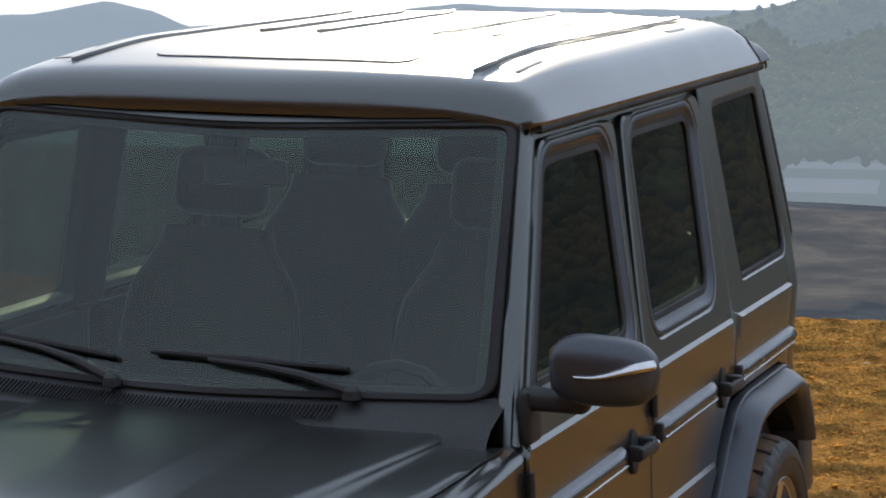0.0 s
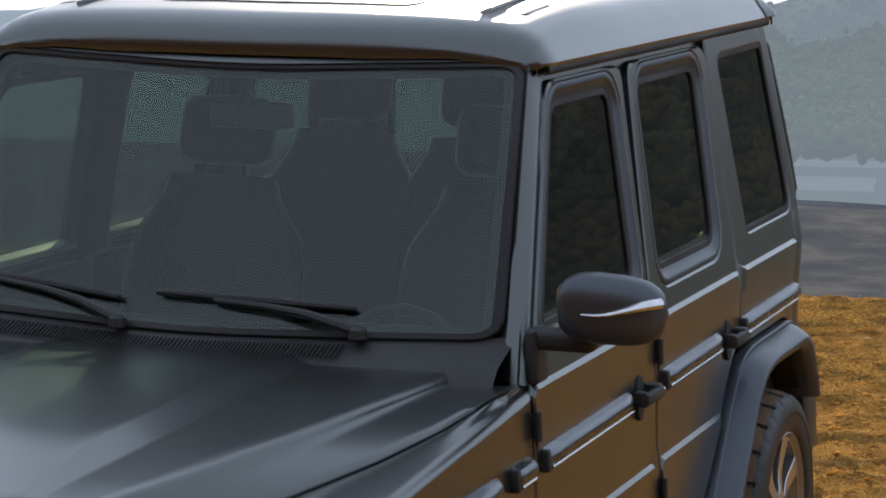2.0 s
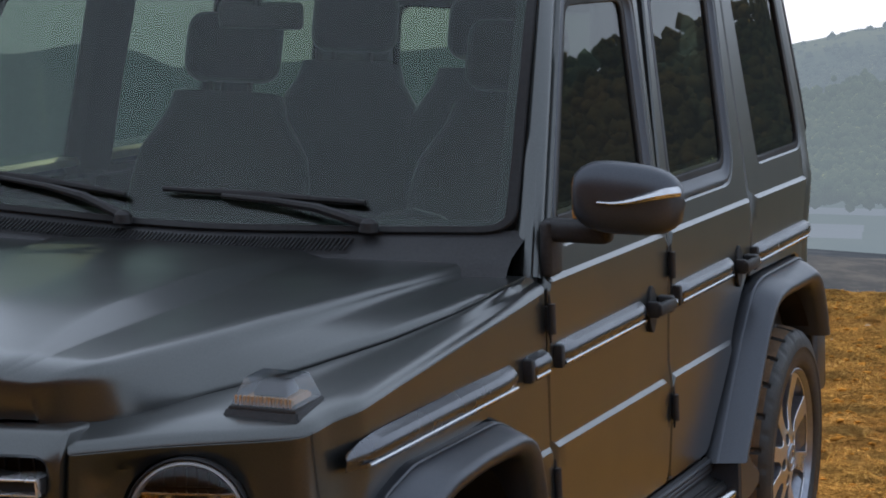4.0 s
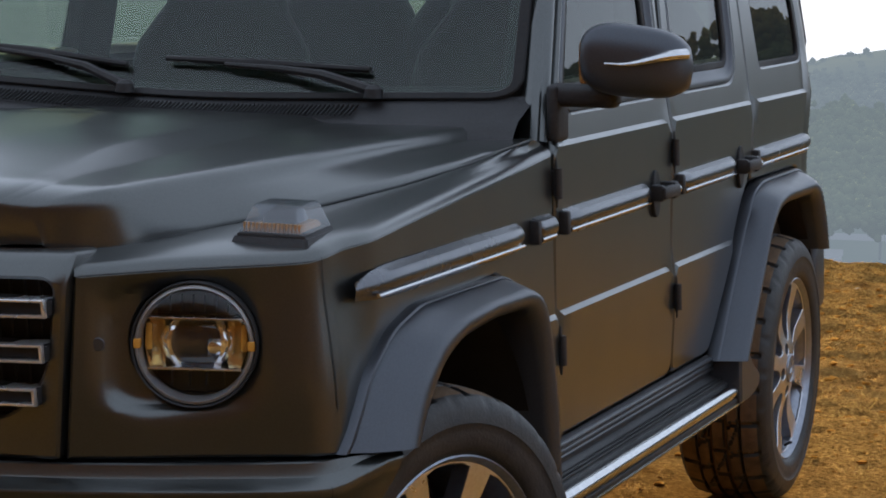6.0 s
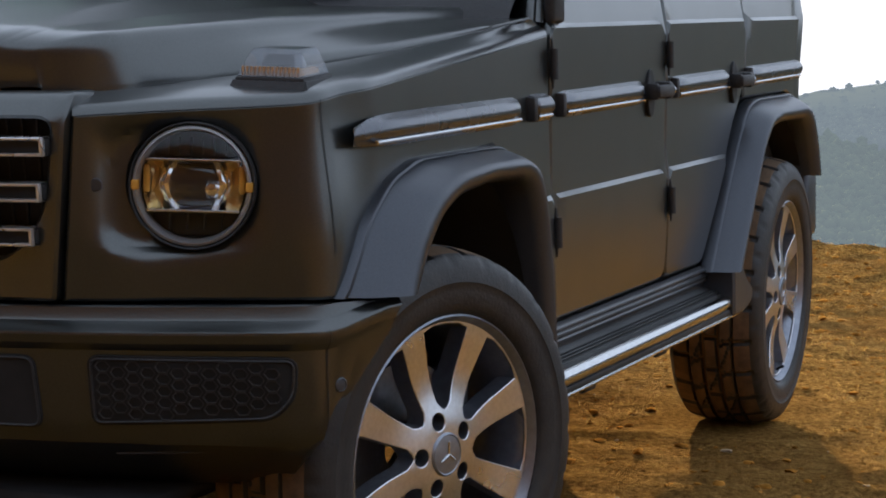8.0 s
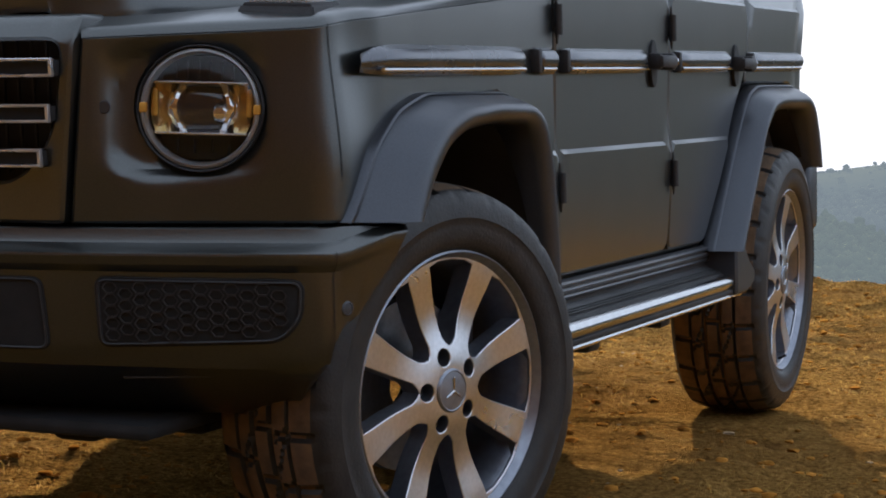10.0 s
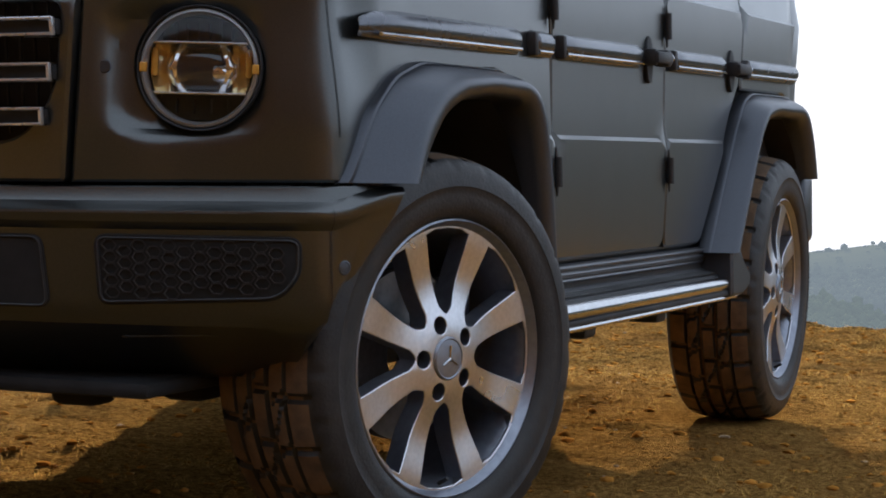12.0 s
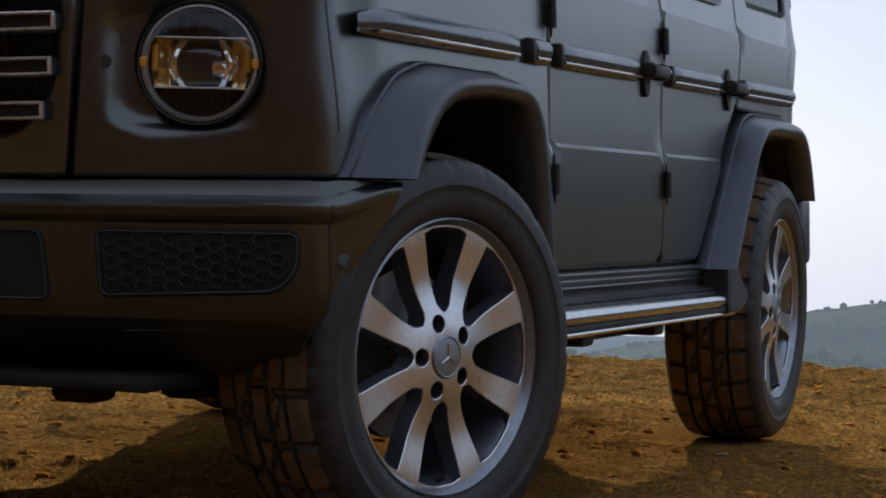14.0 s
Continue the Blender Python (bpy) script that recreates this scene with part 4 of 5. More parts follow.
rows = [[bumper_point(i, o, z) for o, z in BS] for i in range(len(BP))]
rows = [[(-p[0], p[1], p[2]) for p in r] for r in reversed(rows[1:])] + rows
end = rows[-1]
rows = [[(p[0] * 0.90, p[1] + 0.03, p[2]) for p in rows[0]]] + rows + [[(p[0] * 0.90, p[1] + 0.03, p[2]) for p in end]]
bm = grid(rows)
bmesh.ops.recalc_face_normals(bm, faces=bm.faces)
bumper = part("front_bumper", bm, PAINT, car, "matte front bumper with mesh intakes", angle=28)


def on_bumper(x, z, d):
    """A point d behind the bumper's upright face."""
    s, ax = (1 if x >= 0 else -1), abs(x)
    y = lerp_table(BP, ax)
    f = 0.018 + 0.006 * (0.64 - z) / 0.12
    return (s * (ax - 0.35 * d * smooth(0.3, 0.8, ax)), y + f + d, z)


for s in (1, -1):
    rows = []
    for o, z in BS[6:14]:
        a, b = Vector(bumper_point(8, o - 0.0012, z)), Vector(bumper_point(9, o - 0.0012, z))
        d = (b - a).normalized() * 0.0022
        rows.append([(s * (a.x + 0.0006), a.y - 0.0006, a.z), (s * (a.x + d.x + 0.0006), a.y + d.y - 0.0006, a.z)])
    part("cap_joint", grid(rows), RUBBER_TRIM, bumper)
    part("lower_crease", tube([on_bumper(s * (0.50 + 0.03 * k), 0.446 + 0.0012 * k, 0.050) for k in range(10)], 0.0022, 6), PAINT_FLARE, bumper)
    op = rounded([(s * 0.490, 0.513), (s * 0.775, 0.526), (s * 0.806, 0.563), (s * 0.810, 0.621), (s * 0.490, 0.623)], [0.012, 0.03, 0.02, 0.012, 0.012], 4)
    # a flat dark sheet paints the shade of an opening that has no depth
    inlet = part("side_intake", sheet(offset(op, -0.008), [], lambda x, z, d: on_bumper(x, z, d - 0.004), 0.004, 0.05, 0.001), DARK, bumper, "intake painted dark as if recessed, with honeycomb mesh")
    part("intake_frame", sheet(offset(op, -0.004), [op], lambda x, z, d: on_bumper(x, z, d - 0.0085), 0.012, 0.03, 0.002), PLASTIC, inlet)
    bms = []
    for i in range(15):
        for j in range(5):
            cx, cz = 0.508 + 0.0245 * i, 0.528 + 0.021 * j + (0.0105 if i % 2 else 0)
            if inside((s * cx, cz), offset(op, 0.008)):
                ring = [(s * cx + 0.014 * math.cos(math.pi / 3 * k), cz + 0.012 * math.sin(math.pi / 3 * k)) for k in range(6)]
                inn = [(s * cx + 0.0115 * math.cos(math.pi / 3 * k), cz + 0.0095 * math.sin(math.pi / 3 * k)) for k in range(6)]
                bms.append(grid([[on_bumper(x, z, -0.0085) for x, z in ring], [on_bumper(x, z, -0.0085) for x, z in inn], [on_bumper(x, z, -0.003) for x, z in inn]], close_v=True))
    tagged(part("honeycomb", joined(*bms), PLASTIC, inlet), kind="stuff")
    sens = Vector(bumper_point(9, 0.0225, 0.566)).lerp(Vector(bumper_point(10, 0.0225, 0.566)), 0.4)
    part("parking_sensor", lathe([(-0.010, 0.014), (0.001, 0.0135), (0.002, 0.011), (0.0005, 0.010), (0.0015, 0.0)], 20), PAINT_FLARE, bumper, "", Matrix.Translation((s * sens.x, sens.y, sens.z)) @ pose(0, 0, 0, 0, 0, -28 if s > 0 else 208))
centre = rounded([(-0.392, 0.503), (0.392, 0.503), (0.387, 0.622), (-0.387, 0.622)], 0.015)
# flat as well: the opening's shade is only this sheet's dark colour
inlet = part("centre_intake", sheet(offset(centre, -0.006), [], lambda x, z, d: on_bumper(x, z, d - 0.004), 0.004, 0.05, 0.001), DARK, bumper, "centre intake painted dark as if recessed")
part("intake_frame", sheet(offset(centre, -0.004), [centre], lambda x, z, d: on_bumper(x, z, d - 0.0085), 0.012, 0.03, 0.002), PLASTIC, inlet)
part("skid_plate", joined(box(0, -0.36, 0.352, 1.10, 0.36, 0.03, 0.012), box(0.30, -0.30, 0.32, 0.10, 0.10, 0.05, 0.02, 3)), DARK, car)
part("strap", tube([(0.36, -0.34, 0.345), (0.361, -0.342, 0.325)], 0.0015, 6), BEIGE, car, "short pale loose strap")
part("bumper_filler", box(0, -0.30, 0.58, 1.30, 0.16, 0.26, 0.03), DARK, car)

# ---- running boards ----
for s in (1, -1):
    secs = [(0.86, 0.535), (0.872, 0.530), (0.874, 0.505), (0.866, 0.490), (0.866, 0.480), (0.878, 0.474), (0.884, 0.468), (0.912, 0.462), (0.915, 0.440), (0.90, 0.405), (0.80, 0.40)]
    rows = [[(s * x, y, z) for x, z in secs] for y in [0.60 + 1.68 * i / 16 for i in range(17)]]
    bm = grid(rows)
    bmesh.ops.recalc_face_normals(bm, faces=bm.faces)
    board = part("running_board", bm, PLASTIC, car, "black running board with bright edge")
    for k in range(3):
        part("sill_ridge", tube([(s * (0.875 - 0.003 * k), 0.62, 0.527 - 0.015 * k), (s * (0.875 - 0.003 * k), 2.24, 0.527 - 0.015 * k)], 0.005, 8), PAINT_FLARE, board)
    for k in range(3):
        part("tread_rib", box(s * (0.884 + 0.010 * k), 1.42, 0.4725 - 0.0022 * k, 0.004, 1.62, 0.005, 0.0015, 1), RUBBER_TRIM, board)
    rows = [[(s * (0.926 + 0.017 * math.cos(a)), y, 0.438 + 0.0195 * math.sin(a)) for a in [2 * math.pi * k / 20 for k in range(20)]] for y in (0.60, 0.61, 1.2, 1.8, 2.265, 2.272)]
    bm = grid(rows, close_v=True)
    bmesh.ops.holes_fill(bm, edges=bm.edges)
    bmesh.ops.recalc_face_normals(bm, faces=bm.faces)
    rail = part("edge_rail", bm, CHROME, board, "polished edge rail")
    part("rail_inlay", box(s * 0.928, 1.435, 0.414, 0.022, 1.66, 0.014, 0.003), RUBBER_TRIM, rail)
    part("lower_rail", tube([(s * 0.930, 0.60, 0.402), (s * 0.930, 2.268, 0.402)], 0.0075, 10), CHROME, rail)
    tongue = rounded([(2.16, 0.535), (2.26, 0.535), (2.295, 0.500), (2.375, 0.462), (2.365, 0.425), (2.29, 0.405), (2.16, 0.405)], [0.01, 0.03, 0.06, 0.03, 0.03, 0.03, 0.01], 4)
    part("board_end", sheet(tongue, [], lambda y, z, d, s=s: (s * (0.951 - d), y, z), 0.085, 0.05, 0.008), PAINT_FLARE, board, "dark curved end of the step")
    for yb in (1.0, 1.62):
        part("board_bracket", box(s * 0.84, yb, 0.385, 0.12, 0.09, 0.04, 0.01), PLASTIC, board)
part("underbody", joined(box(0, 1.45, 0.46, 1.50, 3.6, 0.14, 0.03), box(0.45, 1.45, 0.36, 0.10, 3.3, 0.12, 0.02), box(-0.45, 1.45, 0.36, 0.10, 3.3, 0.12, 0.02)), DARK, car)
part("rear_axle", joined(tube([(-0.75, 2.89, 0.39), (0.75, 2.89, 0.39)], 0.05, 12), box(0.1, 2.86, 0.38, 0.26, 0.28, 0.26, 0.08, 4)), DARK, car)
part("front_axle", tube([(-0.72, 0.0, 0.39), (0.72, 0.0, 0.39)], 0.045, 12), DARK, car)

# ---- door mirrors ----
for s in (1, -1):
    rows = []
    for i in range(21):
        u = -1 + 2 * i / 20                    # along the width
        row = []
        for k in range(28):
            a = 2 * math.pi * k / 28
            ca, sa = math.cos(a), math.sin(a)
            e = (1 - abs(u) ** 3.2) ** 0.42
            hh = (0.080 if sa > 0 else 0.074) * e * (1 - 0.10 * u if sa > 0 else 1)
            dd = 0.060 if ca < 0 else 0.050
            z = hh * abs(sa) ** 0.75 * (1 if sa > 0 else -1)
            y = dd * e * abs(ca) ** 0.7 * (1 if ca > 0 else -1)
            row.append((s * (1.058 + 0.116 * u), 0.845 + y + 0.035 * u, 1.360 + z - 0.006 * u))
        rows.append(row)
    bm = grid(rows, close_v=True)
    bmesh.ops.remove_doubles(bm, verts=bm.verts, dist=0.0005)
    bmesh.ops.recalc_face_normals(bm, faces=bm.faces)
    mir = part("door_mirror", bm, PAINT_FLARE, car, "rounded door mirror with light strip", angle=70)
    pts = []
    for i in range(13):
        u = -0.42 + 1.36 * i / 12
        e = (1 - min(1, abs(u)) ** 3.2) ** 0.42
        pts.append((s * (1.058 + 0.116 * u), 0.845 - 0.060 * e - 0.002 + 0.035 * u, 1.357 + 0.030 * smooth(-0.2, 1.0, u) - 0.006 * u))
    part("light_strip", tube(pts, [0.003 + 0.009 * smooth(-0.45, 0.9, -0.42 + 1.36 * i / 12) for i in range(13)], 8), CHROME, mir, "slim clear side light")
    part("mirror_glass", sheet(rounded([(0.925, 1.295), (1.135, 1.295), (1.15, 1.40), (0.925, 1.415)], 0.03), [], lambda x, z, d: (s * x, 0.893 + 0.03 * (x - 1.04) / 0.12 - d, z), 0.004, 0.1, 0.001), CHROME, mir)
    part("arm", joined(box(s * 0.935, 0.862, 1.285, 0.16, 0.060, 0.050, 0.018, 3), box(s * 0.873, 0.868, 1.245, 0.028, 0.085, 0.125, 0.012, 3)), PLASTIC, mir)

BODY["on"] = False


# ---- wheels ----
def tyre_mesh():
    R = 0.392
    prof = [(-0.232, 0.262), (-0.238, 0.275), (-0.245, 0.300), (-0.244, 0.335), (-0.236, 0.362), (-0.222, 0.380)]
    rows, n, cols = [], 360, []
    x0, x1 = -0.222, 0.002
    ks = 46
    for k in range(ks + 1):
        cols.append(x0 + (x1 - x0) * k / ks)
    mid = (x0 + x1) / 2
    for i in range(n):
        a = 2 * math.pi * i / n
        ring = [(x, r) for x, r in prof]
        for x in cols:
            w = (x - mid) / ((x1 - x0) / 2)
            r = R - 0.012 * abs(w) ** 3
            groove = any(abs(w - g) < 0.035 for g in (-0.56, -0.19, 0.19, 0.56))
            zone = abs(w)
            ph = (i + (7 if w > 0 else 0)) % 15
            if zone > 0.60:
                lat = ph < 2
            else:
                lat = (i + int(6 * w) + (5 if w > 0.19 else 9 if w > -0.19 else 0)) % 15 < 2 or (i + int(40 * w)) % 30 < 1
            if groove:
                r -= 0.0085
            elif lat:
                r -= 0.0075
            ring.append((x, r))
        sh = 0.004 if (i % 15) < 3 else 0.0
        ring += [(0.010, 0.376 - sh), (0.020, 0.366 - sh), (0.026, 0.352), (0.030, 0.335), (0.0315, 0.328), (0.0295, 0.325), (0.030, 0.310), (0.029, 0.290), (0.026, 0.280), (0.0245, 0.277), (0.022, 0.272), (0.013, 0.266), (0.004, 0.262)]
        rows.append([(x, r * math.cos(a), r * math.sin(a)) for x, r in ring])
    bm = grid(rows, close_u=True)
    bmesh.ops.recalc_face_normals(bm, faces=bm.faces)
    # raised tread blocks are brown, the grooves stay black
    for f in bm.faces:
        rr = [math.hypot(v.co.y, v.co.z) for v in f.verts]
        if min(rr) > 0.3765 and all(-0.225 < v.co.x < 0.004 for v in f.verts) and max(rr) - min(rr) < 0.004:
            f.material_index = 1
    return bm


def wheel_thing(m):
    w = part("wheel", lathe([(-0.22, 0.245), (-0.215, 0.258), (-0.18, 0.250), (-0.05, 0.240), (-0.012, 0.248), (0.004, 0.260), (0.010, 0.2655), (0.016, 0.2665), (0.018, 0.263), (0.010, 0.256), (-0.004, 0.247), (-0.05, 0.236), (-0.20, 0.240)], 72), ALLOY_GREY, car, "tyre on eight-spoke alloy wheel", m)
    part("tyre", tyre_mesh(), [TYRE, BROWN_TREAD], w, "black road tyre with brown tread", angle=40)
    holes = []
    for k in range(8):
        mid = 2 * math.pi * (k + 0.5) / 8 + math.pi / 8
        rs = [0.090, 0.102, 0.130, 0.165, 0.195, 0.224, 0.243]
        hw = lambda r: 0.0205 + 0.0125 * max(0, (r - 0.10) / 0.145) ** 1.2
        half = [max(0.012, math.pi / 8 - math.asin(hw(r) / r)) for r in rs]
        half[0] *= 0.6
        up = [(r * math.cos(mid + h), r * math.sin(mid + h)) for r, h in zip(rs, half)]
        lo = [(r * math.cos(mid - h), r * math.sin(mid - h)) for r, h in zip(rs, half)]
        arc = [(0.2478 * math.cos(mid + half[-1] * q), 0.2478 * math.sin(mid + half[-1] * q)) for q in (-0.6, 0, 0.6)]
        tip = [(0.085 * math.cos(mid), 0.085 * math.sin(mid))]
        holes.append(tip + lo + arc + up[::-1])
    for k in range(5):
        a = radians(36 + 72 * k)
        holes.append([(0.066 * math.cos(a) + 0.0172 * math.cos(2 * math.pi * j / 14), 0.066 * math.sin(a) + 0.0172 * math.sin(2 * math.pi * j / 14)) for j in range(14)])
    disc = [(0.2535 * math.cos(2 * math.pi * k / 72), 0.2535 * math.sin(2 * math.pi * k / 72)) for k in range(72)]

    def dish(y, z, d):
        r = math.hypot(y, z)
        return (0.004 + 0.022 * (1 - smooth(0.03, 0.13, r)) * 0.3 - 0.009 * smooth(0.05, 0.16, r) + 0.008 * smooth(0.15, 0.25, r) - d * 1.0, y, z)
    spokes = part("spokes", sheet(disc, holes, dish, 0.042, 0.012, 0.0018, back=True), [ALLOY, ALLOY_GREY], w, "machined eight-spoke face")
    part("centre_cap", lathe([(0.004, 0.043), (0.012, 0.042), (0.0150, 0.0385), (0.0135, 0.0365), (0.0155, 0.018), (0.016, 0.0)], 32), ALLOY_GREY, spokes, "grey cap with plain raised bars")
    part("cap_bars", joined(*[box(0.0165, 0, 0.013, 0.003, 0.004, 0.026, 0.001, 1, pose(0, 0, 0)) for _ in range(1)], *[tube([(0.0165, 0, 0), (0.0165, 0.024 * math.cos(a), 0.024 * math.sin(a))], [0.003, 0.0015], 6) for a in (radians(210), radians(330))]), CHROME, spokes)
    for k in range(5):
        a = radians(36 + 72 * k)
        part("wheel_bolt", lathe([(-0.05, 0.013), (-0.020, 0.012), (-0.014, 0.009), (-0.010, 0.008), (-0.010, 0.0)], 6), DARK, w, "", pose(0, 0.066 * math.cos(a), 0.066 * math.sin(a)))
        a = radians(72 * k)
        # dark studs stand for small holes, whose shade is in the colour
        part("dark_hole_stud", lathe([(0.0, 0.0075), (0.0035, 0.0065), (0.0035, 0.0)], 12), DARK, spokes, "", pose(0.0, 0.066 * math.cos(a), 0.066 * math.sin(a)))
    part("brake_disc", lathe([(-0.10, 0.05), (-0.10, 0.165), (-0.125, 0.165), (-0.125, 0.05), (-0.16, 0.05)], 40), BRAKE, w)
    part("brake_caliper", box(-0.11, 0.13, 0.05, 0.07, 0.09, 0.19, 0.02, 3), ALLOY_GREY, w)
    part("valve", tube([(-0.005, 0.0, -0.240), (0.018, 0.0, -0.228)], 0.004, 8), RUBBER_TRIM, w)
    return w


STEER = -20.5
wheel_thing(pose(0.905, 0.0, 0.392, 0, 0, STEER))
w = [o for o in car.children if o.name.startswith("wheel") and o.name.split(".")[0] == "wheel"][0]
for m in (pose(0.905, 2.89, 0.392, 8, 0, 0), pose(-0.905, 0.0, 0.392, 20, 0, 180 + STEER), pose(-0.905, 2.89, 0.392, 0, 0, 180)):
    copy_thing(w, m)

# ---- cabin ----
BODY["on"] = True


def seat(x, y, z, w, recline=14, head=True, label="dark leather seat"):
    s = part("seat", joined(box(0, 0, 0.0, w, 0.50, 0.16, 0.06, 4), box(w * 0.44, 0, 0.05, 0.09, 0.44, 0.10, 0.04, 3), box(-w * 0.44, 0, 0.05, 0.09, 0.44, 0.10, 0.04, 3)), LEATHER, car, label, pose(x, y, z))
    rows = []
    for i in range(13):
        v = i / 12
        hw = w / 2 * (0.92 + 0.14 * math.sin(math.pi * min(1, v * 1.15)) - 0.30 * smooth(0.72, 1.0, v))
        rows.append([(hw * math.copysign(abs(math.cos(a)) ** 0.5, math.cos(a)), 0.065 * math.copysign(abs(math.sin(a)) ** 0.7, math.sin(a)), 0.64 * v) for a in [2 * math.pi * k / 24 for k in range(24)]])
    bm = grid(rows, close_v=True)
    bmesh.ops.holes_fill(bm, edges=bm.edges)
    bmesh.ops.recalc_face_normals(bm, faces=bm.faces)
    back = part("backrest", bm, LEATHER, s, "", pose(0, 0.26, 0.05, -recline, 0, 0))
    if head:
        part("headrest", joined(box(0, 0, 0.77, 0.27, 0.11, 0.19, 0.05, 4), tube([(-0.06, 0, 0.60), (-0.06, 0, 0.72)], 0.008), tube([(0.06, 0, 0.60), (0.06, 0, 0.72)], 0.008)), LEATHER, back, "padded headrest")
    return s


for x in (0.42, -0.42):
    seat(x, 1.42, 0.82, 0.50)
for x in (0.46, 0.0, -0.46):
    seat(x, 2.38, 0.85, 0.50, 12, True, "dark leather rear bench seat")
rows = []
for x in [-0.80 + 1.6 * i / 12 for i in range(13)]:
    rows.append([(x, 0.85, 1.235), (x, 0.93, 1.250), (x, 1.05, 1.235), (x, 1.10, 1.15), (x, 1.08, 0.95), (x, 1.00, 0.60)])
bm = grid(rows)
bmesh.ops.recalc_face_normals(bm, faces=bm.faces)
part("dashboard", joined(bm, box(0.38, 1.02, 1.240, 0.34, 0.16, 0.05, 0.02, 3)), LEATHER, car, "dark padded dashboard")
part("steering_wheel", joined(*[tube([(0.185 * math.cos(a + k), 0, 0.185 * math.sin(a + k)) for k in (0, math.pi / 8, math.pi / 4)], 0.015, 8) for a in [math.pi / 4 * j for j in range(8)]], tube([(-0.17, 0, 0), (0.17, 0, 0)], 0.02, 8), tube([(0, 0, 0), (0, -0.22, 0.03)], 0.04, 8)), LEATHER, car, "", pose(0.38, 1.20, 1.10, -25, 0, 0))
part("inner_mirror", joined(box(0, 1.18, 1.745, 0.24, 0.03, 0.065, 0.015, 3), tube([(0, 1.16, 1.77), (0, 1.14, 1.86)], 0.01)), PLASTIC, car)
# the two side boxes are added to keep sun off the bonnet
part("headlining", joined(box(0, 2.25, 1.862, 1.44, 2.06, 0.018, 0.006), box(0.70, 2.27, 1.826, 0.10, 2.02, 0.075, 0.02, 3), box(-0.70, 2.27, 1.826, 0.10, 2.02, 0.075, 0.02, 3)), LINING, car)
part("cabin_floor", box(0, 1.95, 0.56, 1.60, 2.6, 0.03, 0.01), LINING, car)
part("firewall", box(0, 0.72, 0.85, 1.60, 0.04, 0.66, 0.01), DARK, car)
for s in (1, -1):
    for ya, yb in ((0.92, 1.72), (1.80, 2.55), (2.66, 3.2)):
        part("door_lining", joined(box(s * 0.805, (ya + yb) / 2, 0.95, 0.05, yb - ya, 0.60, 0.02, 3), box(s * 0.775, (ya + yb) / 2, 1.08, 0.06, (yb - ya) * 0.7, 0.05, 0.02, 3)), LEATHER, car)
        part("sill_lining", box(s * 0.812, (ya + yb) / 2, 1.300, 0.055, yb - ya, 0.022, 0.008, 2), BEIGE, car, "pale trim along window sill")
    for y, z0, dy in ((1.735, 1.26, 0.20), (2.60, 1.26, 0.13)):
        part("pillar_lining", box(s * 0.775, y, 1.56, 0.05, dy, 0.60, 0.02, 3, pose(0, 0, 0, 0, -s * 7, 0)), LINING, car)

BODY["on"] = False


